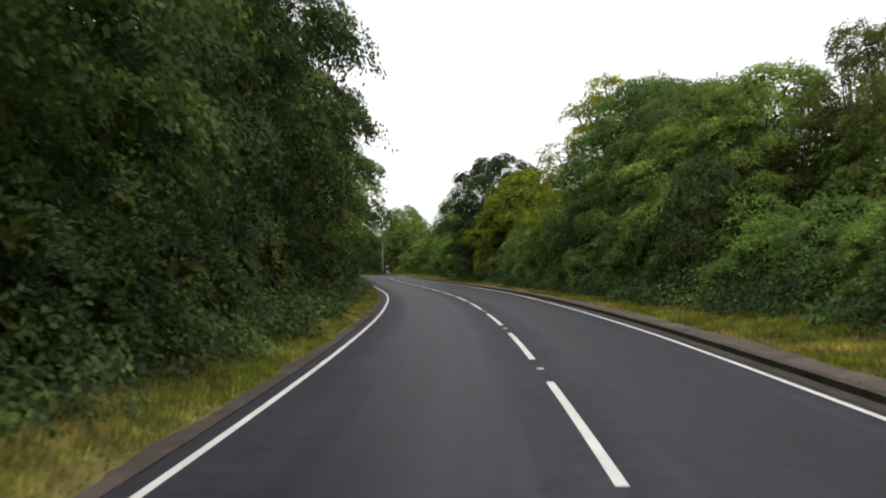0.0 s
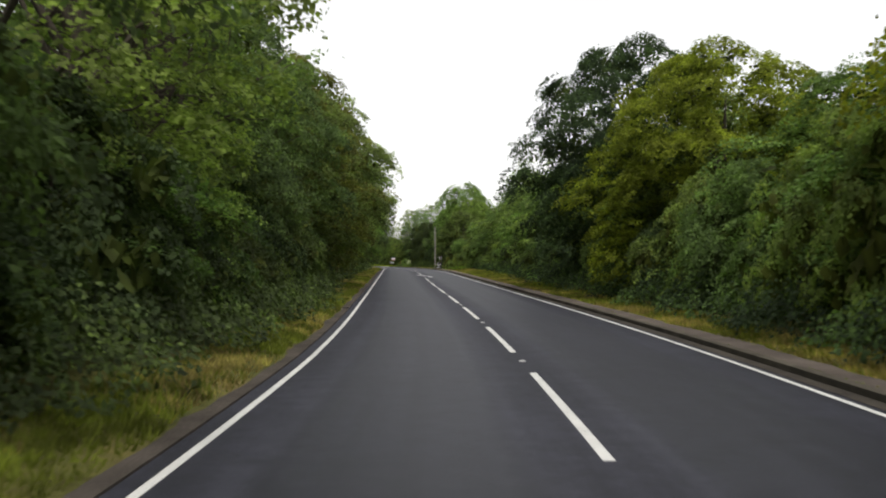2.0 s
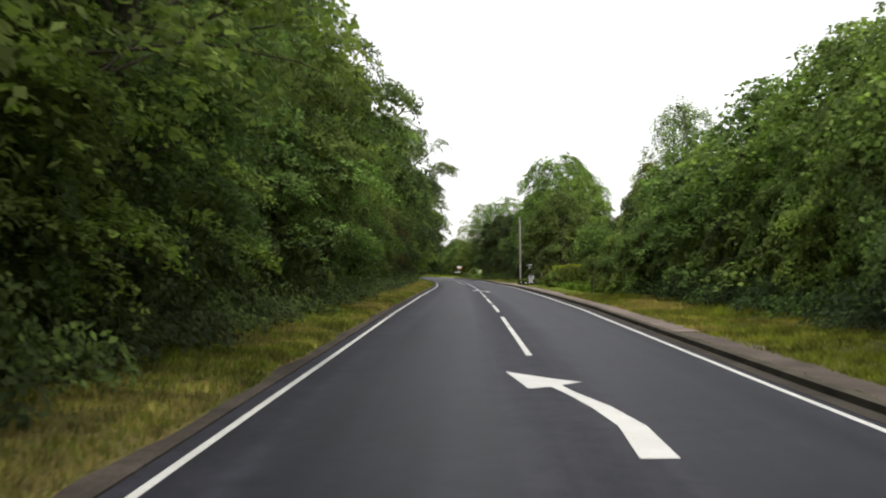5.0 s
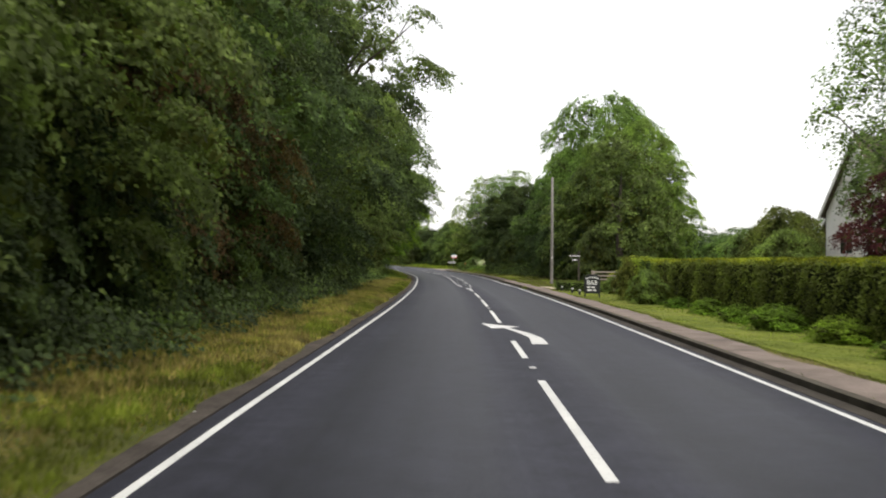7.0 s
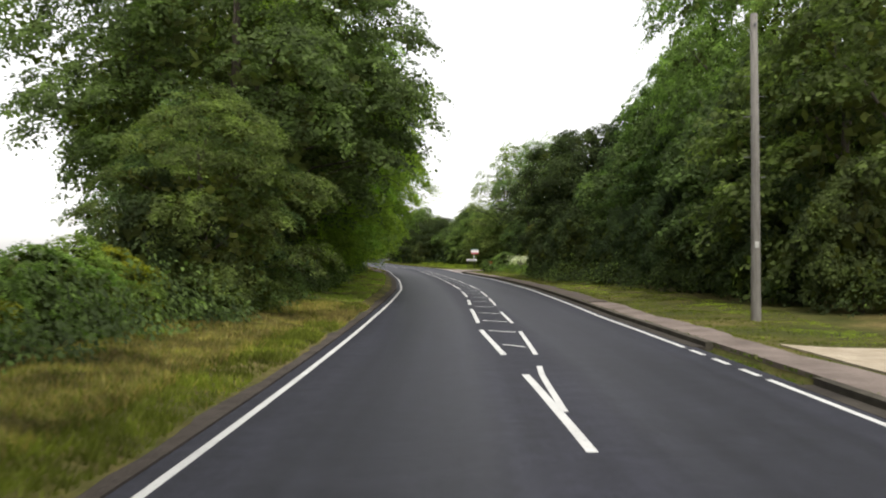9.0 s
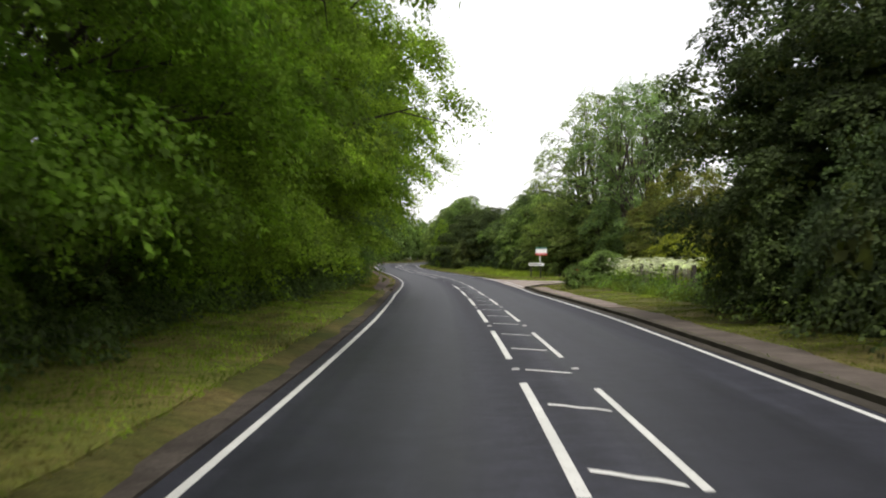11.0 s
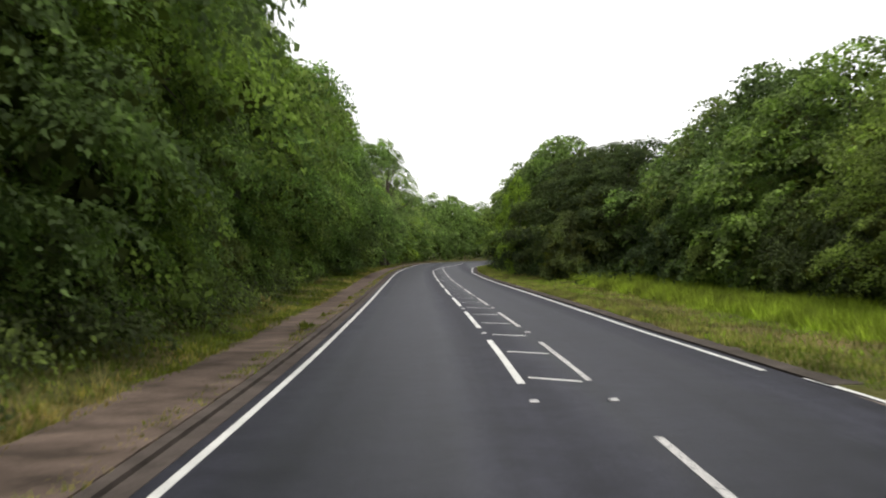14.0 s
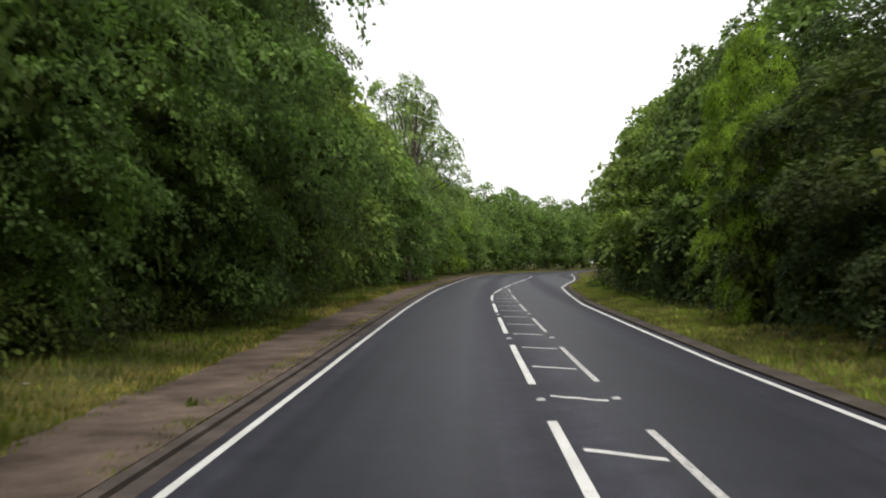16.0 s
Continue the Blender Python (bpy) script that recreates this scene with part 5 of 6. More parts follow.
def pavement_board(s, d):
    root = empty_at("sign_board", s, d, -6)
    tagged(root, "black bed-and-breakfast board with white lettering on two legs", "sign")
    bm = bmesh.new()
    box(bm, (0.66, 0.03, 0.72), Matrix.Translation((0, 0, 0.54)), 0.006)
    box(bm, (0.44, 0.03, 0.1), Matrix.Translation((0, 0, 0.93)), 0.02)
    panel = part("panel", bm, BLACK, root, "black painted panel with a raised top")
    for x in (-0.3, 0.3):
        block("leg", (0.05, 0.05, 0.95), Matrix.Translation((x, 0.035, 0.46)), BLACK, root, 0.006)
    for k in range(7):
        a = (k - 3) * 0.16
        block("text_bar", (0.05, 0.006, 0.055), Matrix.Translation((0.52 * math.sin(a), -0.018, 0.36 + 0.5 * math.cos(a))) @ Matrix.Rotation(a, 4, 'Y'), WHITE, panel, 0.001)
    lettering("B&B", 0.26, Matrix.Translation((0, -0.018, 0.63)) @ UP, WHITE, panel)
    for z, ws in ((0.44, (0.11, 0.16)), (0.32, (0.19, 0.13))):
        x = -0.2
        for w in ws:
            block("text_bar", (w, 0.006, 0.06), Matrix.Translation((x + w / 2, -0.018, z)), WHITE, panel, 0.001)
            x += w + 0.05


pavement_board(193.6, 4.75)


def hanging_sign(s, d):
    root = empty_at("guest_house_sign", s, d, -6)
    tagged(root, "dark post with dark plates in white lettering", "sign")
    block("post", (0.09, 0.09, 2.3), Matrix.Translation((0, 0, 1.0)), DARK_WOOD, root, 0.008)
    block("arm", (0.5, 0.05, 0.05), Matrix.Translation((-0.2, 0, 1.98)), DARK_WOOD, root, 0.006)
    plate = block("name_plate", (0.62, 0.022, 0.085), Matrix.Translation((-0.24, -0.06, 1.88)), BLACK, root, 0.004, "dark plate with pale lettering")
    x = -0.52
    for w in (0.07, 0.05, 0.09, 0.06, 0.08, 0.07, 0.05):
        block("text_bar", (w, 0.006, 0.05), Matrix.Translation((x + w / 2, -0.074, 1.88)), WHITE, plate, 0.001)
        x += w + 0.015
    low = block("lower_plate", (0.36, 0.022, 0.13), Matrix.Translation((-0.22, -0.06, 1.66)), BLACK, root, 0.004, "dark plate with white lettering")
    lettering("B&B", 0.14, Matrix.Translation((-0.22, -0.074, 1.66)) @ UP, WHITE, low)
    for x in (-0.4, -0.05):
        block("hanger", (0.012, 0.012, 0.3), Matrix.Translation((x, -0.06, 1.82)), STEEL, root, 0.002)


hanging_sign(207.0, 6.0)


def field_gate(s, d, turn, width=2.2):
    root = empty_at("gate", s, d, turn)
    tagged(root, "grey weathered five-bar wooden gate, closed", "gate")
    for x in (-0.08, width + 0.08):
        block("post", (0.13, 0.13, 1.25), Matrix.Translation((x, 0, 0.45)), GATE_WOOD, root, 0.012)
    for z in (0.2, 0.38, 0.56, 0.76, 0.98):
        block("bar", (width - 0.04, 0.03, 0.085), Matrix.Translation((width / 2, 0, z)), GATE_WOOD, root, 0.006)
    for x in (0.04, width - 0.06):
        block("stile", (0.09, 0.05, 0.92), Matrix.Translation((x, 0, 0.58)), GATE_WOOD, root, 0.006)
    a = math.atan2(0.72, width - 0.2)
    block("brace", (math.hypot(width - 0.2, 0.72), 0.028, 0.07), Matrix.Translation((width / 2, -0.03, 0.58)) @ Matrix.Rotation(-a, 4, 'Y'), GATE_WOOD, root, 0.005)
    block("latch", (0.12, 0.03, 0.04), Matrix.Translation((width - 0.06, -0.03, 0.84)), STEEL, root, 0.004)


field_gate(210.0, 7.3, 4)


def marker_stone(s, d):
    root = empty_at("marker_stone", s, d)
    tagged(root, "small white-topped dark marker stone on the lawn", "stone", "stones on the lawn")
    bm = bmesh.new()
    r = bmesh.ops.create_cone(bm, cap_ends=True, segments=9, radius1=0.06, radius2=0.05, depth=0.18)
    bmesh.ops.translate(bm, vec=(0, 0, 0.08), verts=r["verts"])
    part("base", bm, BLACK, root, "dark base")
    bm = bmesh.new()
    r = bmesh.ops.create_icosphere(bm, subdivisions=2, radius=0.06)
    bmesh.ops.scale(bm, vec=(0.95, 0.9, 0.75), verts=r["verts"])
    bmesh.ops.translate(bm, vec=(0, 0, 0.22), verts=r["verts"])
    part("top", bm, PLATE, root, "whitewashed rounded top")


for s, d in ((203.2, 4.62), (200.2, 4.75), (197.2, 4.7)):
    marker_stone(s, d)


# ---- houses behind the garden ----
RENDERED = plain("white_render", (0.74, 0.73, 0.69), 0.85, 0, 0.05, 3.0)
TILES = speckled("brown_roof_tiles", (0.07, 0.05, 0.04), (0.13, 0.095, 0.075), 1.5, 20, 0.85, 0.6, 0.2)
GLASS = plain("dark_window_glass", (0.02, 0.022, 0.025), 0.08)
BARGE = plain("white_bargeboard_paint", (0.75, 0.75, 0.72), 0.5, 0, 0.05)


def gabled_house(s, d, turn, wide, deep, eaves, ridge, words, windows, skin=None):
    """A house whose gable looks along its own -y: walls, roof slabs with tile courses, bargeboards, windows."""
    root = empty_at("house", s, d, turn)
    tagged(root, words, "house")
    w = wide / 2
    vs = [(-w, 0, -0.3), (w, 0, -0.3), (w, 0, eaves), (0, 0, ridge), (-w, 0, eaves), (-w, deep, -0.3), (w, deep, -0.3), (w, deep, eaves), (0, deep, ridge), (-w, deep, eaves)]
    fs = [(0, 1, 2, 3, 4), (6, 5, 9, 8, 7), (1, 6, 7, 2), (5, 0, 4, 9), (0, 5, 6, 1)]
    wall = link_mesh("wall", mesh_from("wall", vs, fs, [skin or RENDERED]), root)
    slope = math.atan2(ridge - eaves, w)
    ln = math.hypot(w + 0.35, (w + 0.35) * math.tan(slope))
    for sign in (-1, 1):
        m = Matrix.Translation((0, deep / 2, ridge + 0.06)) @ Matrix.Rotation(sign * slope, 4, 'Y')
        roof = block("roof_slope", (ln, deep + 0.5, 0.1), m @ Matrix.Translation((sign * ln / 2, 0, 0)), TILES, root, 0.01, "brown tiled roof slope")
        n = int(ln / 0.34)
        for k in range(n):
            block("tile_course", (0.36, deep + 0.54, 0.03), m @ Matrix.Translation((sign * (0.34 * k + 0.18), 0, 0.062)) @ Matrix.Rotation(sign * 0.05, 4, 'Y'), TILES, roof, 0.004)
        block("bargeboard", (ln, 0.05, 0.2), m @ Matrix.Translation((sign * ln / 2, -deep / 2 - 0.28, -0.04)), BARGE, root, 0.006, "white painted bargeboard")
    for x, z, a, b in windows:
        fr = block("window", (a, 0.08, b), Matrix.Translation((x, -0.02, z)), BARGE, root, 0.01, "white framed window")
        for k in (-1, 1):
            block("pane", (a / 2 - 0.09, 0.02, b - 0.16), Matrix.Translation((x + k * a / 4, -0.066, z)), GLASS, fr, 0.002)
        block("sill", (a + 0.16, 0.14, 0.06), Matrix.Translation((x, -0.09, z - b / 2 - 0.04)), BARGE, fr, 0.006)
    return root


gabled_house(199.0, 18.0, -90, 8.0, 9.0, 4.15, 7.5, "white rendered house with a brown tiled gable roof", ((-1.2, 2.6, 1.5, 1.2), (2.0, 2.0, 1.4, 1.2), (0.3, 5.2, 1.0, 0.9)))
gabled_house(210.0, 21.4, -90, 3.6, 6.0, 3.5, 5.3, "small brown gabled wing with white bargeboards", ((0.0, 2.8, 0.9, 0.9),), TILES)

# ---- corner of the side road: fence, rail, signs ----
fence = empty_at("fence", 278.0, 7.5)
tagged(fence, "dark weathered paling fence half hidden in flowering weeds", "fence")
finv = fence.matrix_world.inverted()


def on_fence(s, d, z):
    x, y = at(s, d)
    return finv @ Matrix.Translation((x, y, float(ground_z(s, d)) + z)) @ Matrix.Rotation(head(s), 4, 'Z')


for i, s in enumerate((269.5, 272.0, 274.3, 276.4, 278.3, 280.0, 281.6)):
    block("post", (0.13, 0.13, 1.15), on_fence(s, 7.45, 0.5), DARK_WOOD, fence, 0.01)
for i in range(62):
    s = 269.7 + 0.19 * i
    block("paling", (0.02, 0.055, 0.8 + 0.06 * math.sin(3.1 * i)), on_fence(s, 7.40, 0.5), GATE_WOOD if i % 7 else DARK_WOOD, fence, 0.004)
for z in (0.3, 0.72):
    for a, b in ((269.5, 275.5), (275.5, 281.6)):
        block("rail", (0.04, b - a, 0.07), on_fence((a + b) / 2, 7.45, z), DARK_WOOD, fence, 0.006)
rail = empty_at("post_and_rail", 267.5, 8.3)
tagged(rail, "grey wooden post with a long top rail", "fence")
block("post", (0.1, 0.1, 1.95), Matrix.Translation((0, 0, 0.77)), DARK_WOOD, rail, 0.012)
block("post", (0.1, 0.1, 1.95), Matrix.Translation((3.4, 0, 0.77)), DARK_WOOD, rail, 0.012)
block("rail", (3.7, 0.06, 0.11), Matrix.Translation((1.7, -0.1, 1.62)), GATE_WOOD, rail, 0.008)
plant("bush_c", 282.5, 5.2, 1.15, 0.64, "mid", "tall weeds beside the footpath")
notice = empty_at("notice", 285.4, 5.75, -8)
tagged(notice, "small red notice on a thin post among leaves", "sign")
block("post", (0.05, 0.05, 0.95), Matrix.Translation((0, 0.03, 0.4)), GATE_WOOD, notice, 0.006)
block("panel", (0.24, 0.02, 0.34), Matrix.Translation((0, -0.01, 0.68)), RED, notice, 0.004, "red painted panel")
block("text_bar", (0.2, 0.006, 0.04), Matrix.Translation((0.02, -0.024, 0.58)), WHITE, notice, 0.001)

low = float(level(312.0) - ground_z(312.0, 7.7))
plate = empty_at("direction_sign", 312.0, 7.55, -3)
tagged(plate, "low white round-ended sign with dark lettering on two posts", "sign")
for x in (-0.43, 0.27):
    block("post", (0.07, 0.07, 1.4), Matrix.Translation((x, 0.047, low + 0.36)), DARK_WOOD, plate, 0.006)
bm = bmesh.new()
pts = [(-0.60, -0.12), (0.46, -0.12), (0.535, -0.085), (0.57, 0.0), (0.535, 0.085), (0.46, 0.12), (-0.60, 0.12)]
vf = [bm.verts.new((x, -0.012, z + 0.92 + low)) for x, z in pts]
vb = [bm.verts.new((x, 0.012, z + 0.92 + low)) for x, z in pts]
bm.faces.new(vf[::-1]), bm.faces.new(vb)
for i in range(len(pts)):
    k = (i + 1) % len(pts)
    bm.faces.new((vf[i], vf[k], vb[k], vb[i]))
bmesh.ops.recalc_face_normals(bm, faces=bm.faces)
pl = part("plate", bm, WHITE, plate, "white plate with one rounded end")
bm = bmesh.new()
for z in (-0.105, 0.105):
    box(bm, (1.02, 0.005, 0.012), Matrix.Translation((-0.07, -0.015, 0.92 + low + z)))
box(bm, (0.012, 0.005, 0.22), Matrix.Translation((-0.585, -0.015, 0.92 + low)))
part("border", bm, BLACK, pl, "black border line")
bm = bmesh.new()
for sgn in (-1, 1):
    box(bm, (0.11, 0.005, 0.022), Matrix.Translation((0.50, -0.015, 0.92 + low + 0.045 * sgn)) @ Matrix.Rotation(sgn * 0.95, 4, 'Y'))
part("chevron", bm, BLACK, pl, "black chevron at the rounded end")
x = -0.53
for w in (0.10, 0.07, 0.12, 0.08, 0.05, 0.11, 0.06, 0.09):
    block("text_bar", (w, 0.005, 0.075), Matrix.Translation((x + w / 2, -0.015, 0.92 + low)), BLACK, pl, 0.001)
    x += w + 0.026
agent = empty_at("agent_board", 312.0, 7.82, -3)
tagged(agent, "white, green and red agent's board on a white post", "sign")
block("post", (0.06, 0.05, 1.15), Matrix.Translation((0.0, 0.107, low + 1.18)), WHITE, agent, 0.006, "white painted post")
bd = block("board", (0.84, 0.025, 0.61), Matrix.Translation((0.09, 0.069, low + 1.905)), WHITE, agent, 0.004, "white board")
block("top_band", (0.84, 0.006, 0.15), Matrix.Translation((0.09, 0.053, low + 2.135)), GREEN, bd, 0.001, "dark green band")
block("bottom_band", (0.84, 0.006, 0.15), Matrix.Translation((0.09, 0.053, low + 1.675)), RED, bd, 0.001, "red band")
for x, w in ((-0.12, 0.2), (0.14, 0.22), (0.36, 0.14)):
    block("text_bar", (w, 0.005, 0.045), Matrix.Translation((x, 0.048, low + 2.135)), PALE_TEXT, bd, 0.0008)
for x, w in ((-0.08, 0.26), (0.28, 0.3)):
    block("text_bar", (w, 0.005, 0.035), Matrix.Translation((x, 0.048, low + 1.675)), PALE_TEXT, bd, 0.0008)


# ---- grass and weeds ----
CELLS = np.random.default_rng(77).uniform(-1, 1, (64, 64))


def patches(x, y):
    """Smooth random patches, about one per unit."""
    i, j = np.floor(x).astype(int), np.floor(y).astype(int)
    u, v = x - i, y - j
    u, v = u * u * (3 - 2 * u), v * v * (3 - 2 * v)
    c = lambda a, b: CELLS[(i + a) % 64, (j + b) % 64]
    return (c(0, 0) * (1 - u) + c(1, 0) * u) * (1 - v) + (c(0, 1) * (1 - u) + c(1, 1) * u) * v


def blades(name, s0, s1, dlo, dhi, density, height, words, tones, seed, patch=0.5, avoid=True, even=0.0):
    """Loose grass blades over a stretch of verge, in tufts, straw and green by patches."""
    r = np.random.default_rng(seed)
    n = int((s1 - s0) * 3.0 * density)
    s = r.uniform(s0, s1, n)
    lo, hi = dlo(s), dhi(s)
    d = lo + (hi - lo) * r.uniform(0, 1, n)
    keep = r.uniform(0, 1, n) < np.clip(np.abs(hi - lo) / 3.0, 0, 1)
    tuft = 0.9 * patches(1.3 * s, 1.9 * d) + 0.8 * patches(3.7 * s + 5, 4.1 * d)
    keep &= r.uniform(-1.6, 1.0, n) < tuft + 0.7 + even
    if dhi(np.array([100.0]))[0] < 0:
        keep &= (ground_z(s, d) > level(s) + 0.022) | (s > 286)
    if avoid:
        keep &= ~in_side_road(s, d) & ~in_drive(s, d)
    s, d, tuft = s[keep], d[keep], tuft[keep]
    n = len(s)
    x, y = at(s, d)
    z = ground_z(s, d)
    h = height * r.uniform(0.35, 1.15, n) * (0.8 + 0.25 * tuft)
    a = r.uniform(0, 6.283, n)
    w = 0.009 + 0.012 * r.uniform(0, 1, n)
    lean = 0.95 * h * r.uniform(0, 1, n)
    b = r.uniform(0, 6.283, n)
    q = np.stack([np.stack([x - w * np.cos(a), y - w * np.sin(a), z - 0.02], 1), np.stack([x + w * np.cos(a), y + w * np.sin(a), z - 0.02], 1),
                  np.stack([x + lean * np.cos(b), y + lean * np.sin(b), z + np.abs(h)], 1)], 1)
    dry = 1.5 * patches(0.21 * s, 0.8 * d) + 1.1 * patches(0.7 * s + 9, 1.6 * d) + r.normal(0, 0.6, n)
    ob = new(name, tris_mesh(name, q, [LEAF[t] for t in tones], (dry > patch).astype(int)))
    return tagged(ob, words, "grass", kind="stuff")


line_l = lambda k: (lambda s: left_line(s) - k)
blades("verge_grass", 0, 225, line_l(0.4), lambda s: foot_l(s) - 0.5, 620, 0.13, "rough green and straw-coloured grass along the verge", ["blade", "straw"], 1, 0.2)
blades("verge_grass", 160, 224, line_l(1.1), lambda s: np.interp(s, [160, 224], [-6.0, -6.8]), 260, 0.17, "long dry straw-coloured grass along the verge", ["straw", "blade"], 10, 1.0)
blades("verge_grass", 193, 218, line_l(1.3), lambda s: np.interp(s, [193, 205, 218], [-5.6, -6.2, -5.4]), 420, 0.15, "pale dry straw-coloured grass along the verge", ["straw", "blade"], 14, 2.2, even=1.0)
blades("verge_grass", 225, 280.5, line_l(0.82), lambda s: np.full_like(s, -8.0), 320, 0.11, "rough bright green grass along the verge", ["lush", "straw"], 2, 1.0, even=1.6)
blades("verge_grass", 280.5, 430, lambda s: left_line(s) - path_w(s), lambda s: np.full_like(s, -8.8), 190, 0.17, "rough green grass behind the footpath", ["blade", "straw"], 3, 0.7)
blades("verge_grass", 286, 430, lambda s: left_line(s) - path_w(s) + 0.15, lambda s: left_line(s) - path_w(s) - 0.5, 300, 0.13, "grass creeping over the edge of the footpath", ["blade", "straw"], 12, 0.5)
blades("verge_grass", 298, 430, lambda s: right_line(s) + 0.45, lambda s: right_line(s) + 1.6, 330, 0.14, "dry straw-coloured grass beside the road", ["straw", "blade"], 13, 0.5)
blades("verge_grass", 288, 430, line_l(0.78), line_l(0.4), 700, 0.10, "grass tufts along the kerb", ["blade", "straw"], 9, 0.5, even=-0.75)
blades("verge_grass", 2, 158, lambda s: right_line(s) + 0.95, lambda s: foot_r(s) + 0.6, 480, 0.14, "green and straw-coloured grass behind the footpath", ["blade", "straw"], 4, 0.5)
blades("verge_grass", 0, 286, lambda s: right_line(s) + 0.2, lambda s: right_line(s) + 0.55, 420, 0.06, "moss and short weeds along the kerb", ["blade", "straw"], 11, 1.0)
blades("lawn_grass", 158, 288, lambda s: right_line(s) + 1.25, lambda s: np.full_like(s, 7.0), 300, 0.04, "short bright green lawn grass", ["blade", "lush"], 5, 0.6, even=1.2)
blades("verge_grass", 264, 288, lambda s: np.full_like(s, 6.2), lambda s: np.full_like(s, 8.0), 420, 0.4, "tall grass before a fence", ["blade", "lush"], 6, 1.2)
blades("verge_grass", 298, 430, lambda s: right_line(s) + 0.5, lambda s: np.interp(s, [298, 330, 352, 430], [11.0, 9.5, 7.0, 7.0]), 300, 0.14, "green and yellowing grass along the verge", ["lush", "straw"], 7, 0.25)
blades("tall_grass", 318, 352, lambda s: np.full_like(s, 6.2), lambda s: np.full_like(s, 10.0), 420, 0.5, "tall lush grass at the edge of the wood", ["lush", "blade"], 8, 1.0)


def cow_parsley(s0, s1, d0, d1, count, seed):
    """Tall weeds with flat white flower heads on thin stems."""
    r = np.random.default_rng(seed)
    tri, idx = [], []
    for _ in range(count):
        s, d = r.uniform(s0, s1), r.uniform(d0, d1)
        x, y = at(s, d)
        z = float(ground_z(s, d))
        h = r.uniform(0.7, 1.25)
        p = np.array([x, y, z])
        for _ in range(r.integers(3, 6)):
            e = p + np.array([r.normal(0, 0.16), r.normal(0, 0.16), h * r.uniform(0.7, 1.05)])
            w = np.array([0.006, 0.004, 0])
            tri.append([p - w, p + w, e + 0.4 * w, e - 0.4 * w])
            idx.append(1)
            k = 16
            c = e + np.stack([r.normal(0, 0.075, k), r.normal(0, 0.075, k), r.normal(0, 0.012, k)], 1)
            for q in leaves(c, unit(np.array([0, 0, 1.0]) + 0.4 * r.normal(size=(k, 3))), 0.05, 0.045, r):
                tri.append(list(q))
                idx.append(0)
        k = 10
        c = p + np.stack([r.normal(0, 0.2, k), r.normal(0, 0.2, k), h * r.uniform(0.1, 0.75, k)], 1)
        for q in leaves(c, unit(np.array([0, 0, 0.8]) + r.normal(size=(k, 3))), 0.13, 0.09, r):
            tri.append(list(q))
            idx.append(1)
    ob = new("cow_parsley", tris_mesh("cow_parsley", np.array(tri), [LEAF["white"], LEAF["light"]], idx))
    tagged(ob, "tall weeds with flat white flower heads along a fence", "weeds", kind="stuff")


cow_parsley(272.5, 284, 7.2, 9.2, 420, 3)


# ---- undergrowth at the foot of the hedgerows ----
def undergrowth(s0, s1, front, count, seed, tones, words, high=1.0):
    """Nettles, brambles and ivy along the line front(s), rising away from the road."""
    r = np.random.default_rng(seed)
    n = int((s1 - s0) * count)
    s = r.uniform(s0, s1, n)
    f = front(s)
    side = np.sign(f)
    deep = 1.9 * r.uniform(0, 1, n) ** 0.8
    bay = 0.25 * np.sin(1.1 * s + seed) + 0.18 * np.sin(2.9 * s + 1.3 * seed)
    d = f + side * (deep + bay - 0.25)
    top = high * (0.5 + 0.5 * np.minimum(deep, 1.6)) * (0.75 + 0.3 * np.sin(1.7 * s + 2 * seed) + 0.25 * np.sin(4.3 * s + 3 * deep))
    x, y = at(s, d)
    z = ground_z(s, d) + np.maximum(0.04, top) * r.uniform(0.05, 1, n) ** 0.6
    keep = ~in_side_road(s, d) & ~in_drive(s, d)
    pos = np.stack([x, y, z], 1)[keep]
    h = head(s)[keep]
    nor = unit(np.stack([-side[keep] * np.cos(h), -side[keep] * np.sin(h), np.full(len(h), 0.9)], 1) + 0.5 * r.normal(size=(len(h), 3)))
    q = leaves(pos, nor, 0.11, 0.08, r)
    kind = (np.sin(0.8 * s + seed) + r.normal(0, 0.5, n) > 0.6)[keep].astype(int)
    ob = new("undergrowth", tris_mesh("undergrowth", q, [LEAF[t] for t in tones], kind))
    return tagged(ob, words, "undergrowth", kind="stuff")


LITTER_WORDS = "brambles, nettles and ivy at the foot of the hedgerow"
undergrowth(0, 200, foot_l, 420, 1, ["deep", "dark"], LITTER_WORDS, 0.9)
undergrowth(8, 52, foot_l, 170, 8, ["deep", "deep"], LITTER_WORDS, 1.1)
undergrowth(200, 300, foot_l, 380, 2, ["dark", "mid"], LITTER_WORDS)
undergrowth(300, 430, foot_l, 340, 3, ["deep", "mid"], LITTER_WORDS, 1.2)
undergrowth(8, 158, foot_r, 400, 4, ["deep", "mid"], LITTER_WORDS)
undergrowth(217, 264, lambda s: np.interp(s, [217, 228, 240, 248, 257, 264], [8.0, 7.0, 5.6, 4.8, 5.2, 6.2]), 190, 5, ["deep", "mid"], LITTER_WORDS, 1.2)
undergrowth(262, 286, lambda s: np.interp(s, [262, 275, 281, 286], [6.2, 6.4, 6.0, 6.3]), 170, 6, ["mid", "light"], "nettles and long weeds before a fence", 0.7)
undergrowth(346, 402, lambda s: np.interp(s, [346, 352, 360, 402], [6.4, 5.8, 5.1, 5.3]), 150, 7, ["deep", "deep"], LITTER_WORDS)


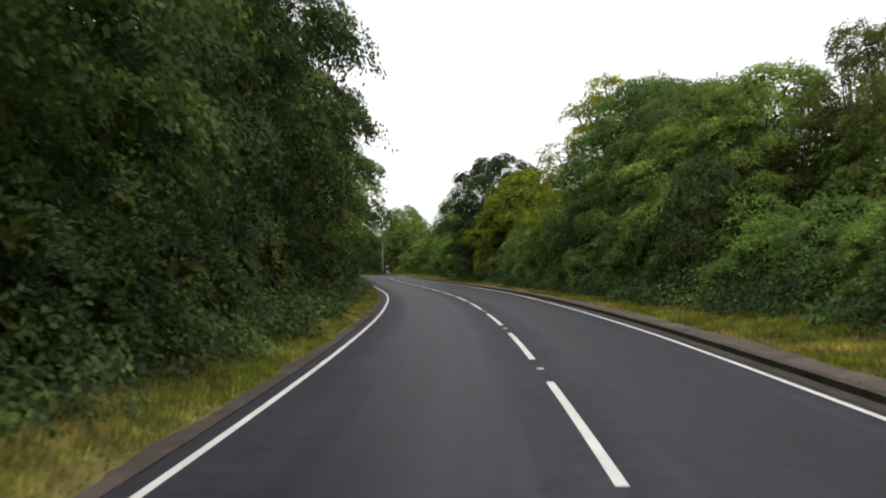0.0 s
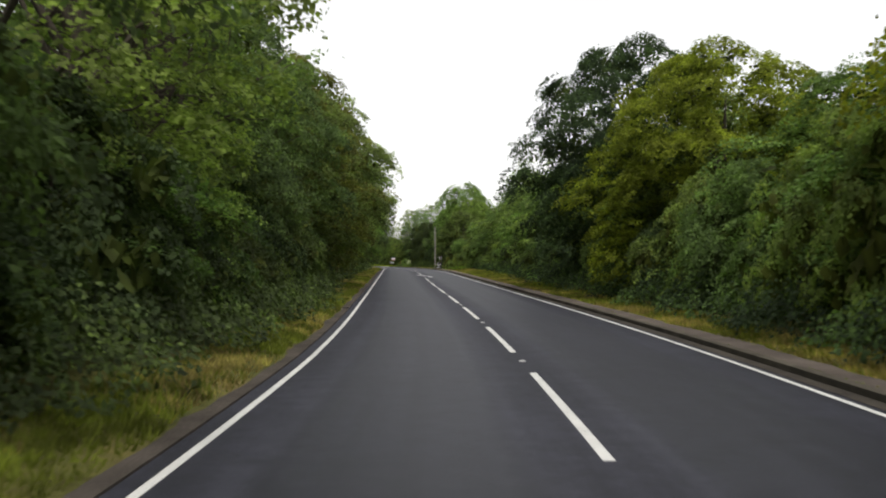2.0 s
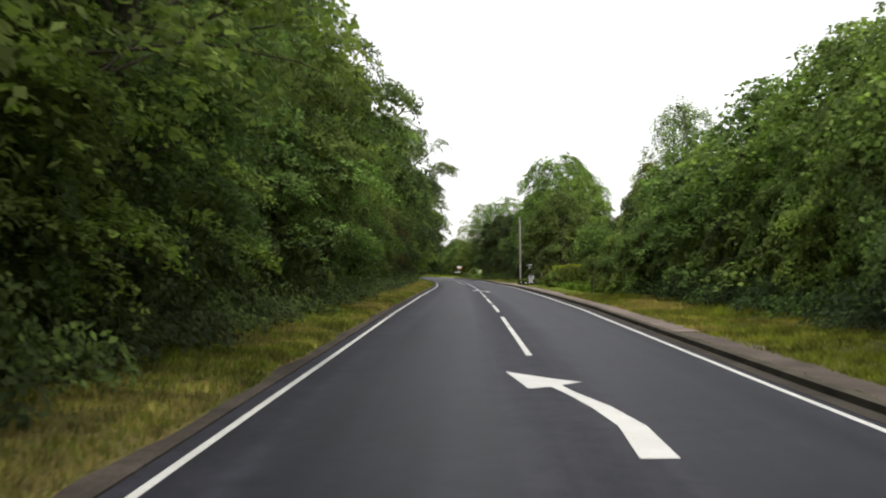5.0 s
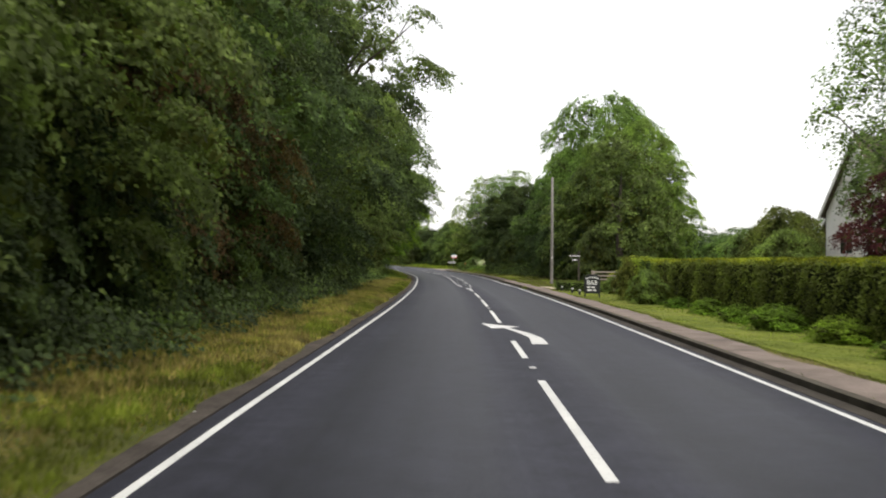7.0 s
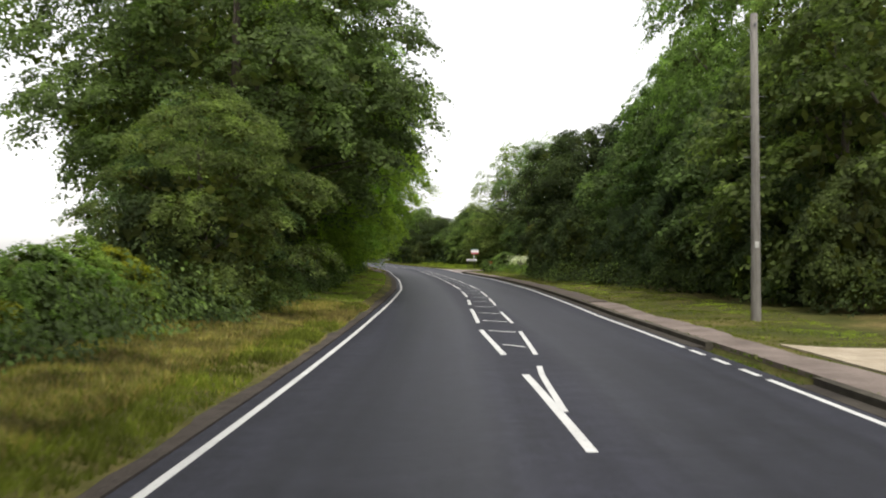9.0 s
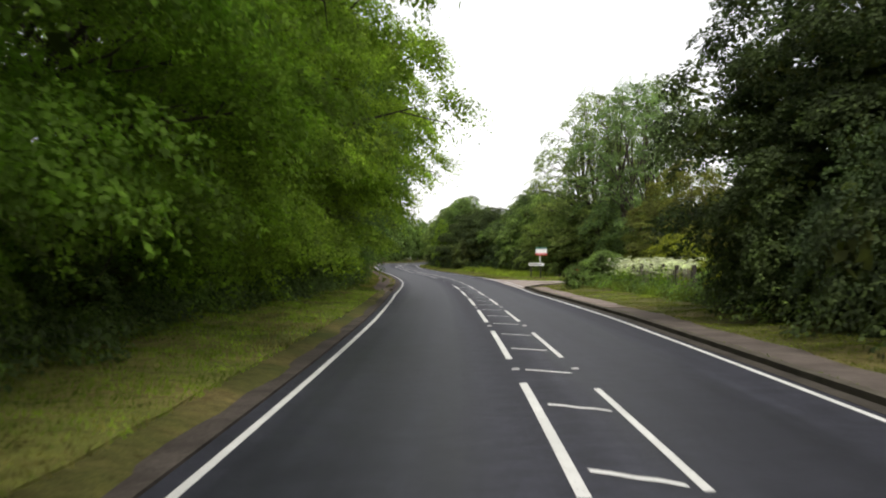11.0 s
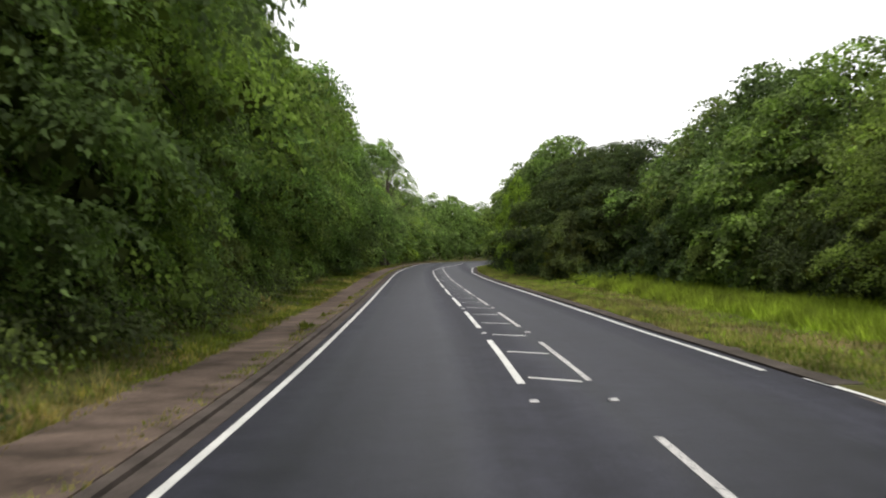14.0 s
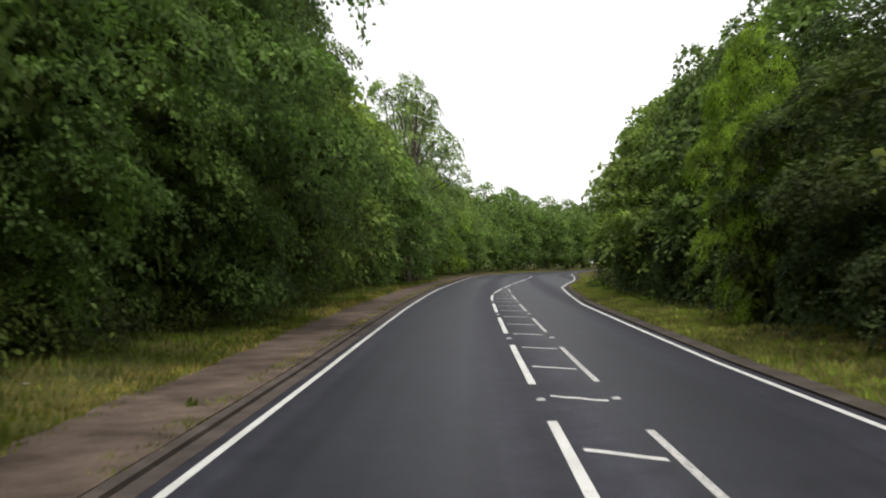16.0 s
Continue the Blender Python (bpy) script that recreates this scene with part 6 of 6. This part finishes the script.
# ---- small things on the verges ----
def weed_clump(s, d, size, tone, words):
    r = np.random.default_rng(int(s * 10))
    root = empty_at("weed", s, d)
    tagged(root, words, "weed", "weeds along the kerb")
    n = 46
    a, lean = r.uniform(0, 6.283, n), r.uniform(0.15, 1.0, n)
    h = size * r.uniform(0.4, 1.0, n)
    foot = np.stack([0.12 * size * r.normal(size=n), 0.12 * size * r.normal(size=n), np.full(n, -0.02)], 1)
    tip = foot + np.stack([h * lean * np.cos(a), h * lean * np.sin(a), h * (1.1 - 0.75 * lean)], 1)
    w = np.stack([-np.sin(a), np.cos(a), 0 * a], 1) * (0.10 * size)
    q = np.stack([foot - 0.4 * w, foot + 0.4 * w, tip], 1)
    mid = (foot + tip) / 2 + np.array([0, 0, 0.1 * size])
    q2 = np.stack([mid - w, mid + w, tip], 1)
    link_mesh("leaves", tris_mesh("leaves", np.concatenate([q, q2]), [LEAF[tone]]), root)


for s, d, size, tone in ((43, -3.75, 0.22, "blade"), (47.5, -3.8, 0.15, "straw"), (76.5, -3.9, 0.18, "blade"), (160.2, -3.75, 0.2, "blade"), (165.5, -3.7, 0.14, "straw"), (300.5, -4.0, 0.3, "blade"), (305, -3.85, 0.35, "straw"),
                         (320.9, -3.45, 0.2, "straw"), (321.8, -3.5, 0.3, "blade"), (322.4, -3.4, 0.2, "blade"), (326.2, -3.5, 0.24, "blade"), (327.0, -3.42, 0.18, "straw"), (331, -3.45, 0.2, "blade"), (336.5, -3.5, 0.22, "blade"), (337.2, -3.42, 0.16, "straw"), (344.5, -3.5, 0.2, "blade"), (356, -3.7, 0.22, "blade"),
                         (328.8, -5.3, 0.5, "straw"), (338.6, -5.6, 0.45, "blade"), (351, -5.9, 0.5, "straw"), (345.5, -5.7, 0.4, "blade")):
    weed_clump(s, d, size, tone, "leafy weed growing at the edge of the footpath" if s > 290 else "grass tuft on the bare edge of the asphalt")


def scrap(s, d, size, mat, words, kind):
    """A crumpled scrap: a small sheet folded in the middle with uneven corners."""
    r = np.random.default_rng(int(s * 7))
    root = empty_at(kind, s, d, r.uniform(0, 180))
    tagged(root, words, "litter", "litter on the verge")
    bm = bmesh.new()
    grid = [[bm.verts.new((size * (0.25 * i - 0.5 + r.uniform(-0.08, 0.08)), size * (0.2 * k - 0.3 + r.uniform(-0.08, 0.08)), size * (0.06 + 0.2 * abs(math.sin(2.1 * i + 1.3 * k)) * r.uniform(0.4, 1)))) for k in range(4)] for i in range(5)]
    for i in range(4):
        for k in range(3):
            bm.faces.new((grid[i][k], grid[i + 1][k], grid[i + 1][k + 1], grid[i][k + 1]))
    bmesh.ops.solidify(bm, geom=bm.faces[:], thickness=0.006)
    part("scrap", bm, mat, root)


PAPER = plain("pale_paper", (0.62, 0.61, 0.57), 0.8, 0, 0.1, 20)
RUBBER = plain("dark_tyre_scrap", (0.018, 0.018, 0.02), 0.8, 0, 0.2, 20)
for s, d, size in ((170.3, -3.55, 0.2), (262.0, -3.55, 0.12), (275.5, -3.6, 0.12), (75.1, -3.55, 0.24), (43.0, -3.5, 0.22), (270.8, -3.33, 0.14), (320.9, -3.1, 0.16), (20.5, 3.35, 0.16)):
    scrap(s, d, size, RUBBER, "dark scrap of torn tyre lying at the asphalt edge", "tyre_scrap")
for s, d, size in ((198.5, -5.9, 0.14), (200.6, -6.3, 0.12), (161.5, -5.6, 0.12), (335.0, -5.7, 0.12), (338.0, -5.0, 0.14), (357.5, -6.1, 0.13), (159.9, -3.6, 0.06), (169.5, -3.72, 0.07), (346.5, 3.15, 0.12), (65.4, -4.25, 0.1), (8.7, -4.5, 0.1), (338.1, -4.5, 0.14), (353.8, -4.6, 0.12), (196.6, -5.85, 0.13), (75.0, -3.62, 0.07)):
    scrap(s, d, size, PAPER, "pale scrap of paper caught in the grass", "paper_scrap")
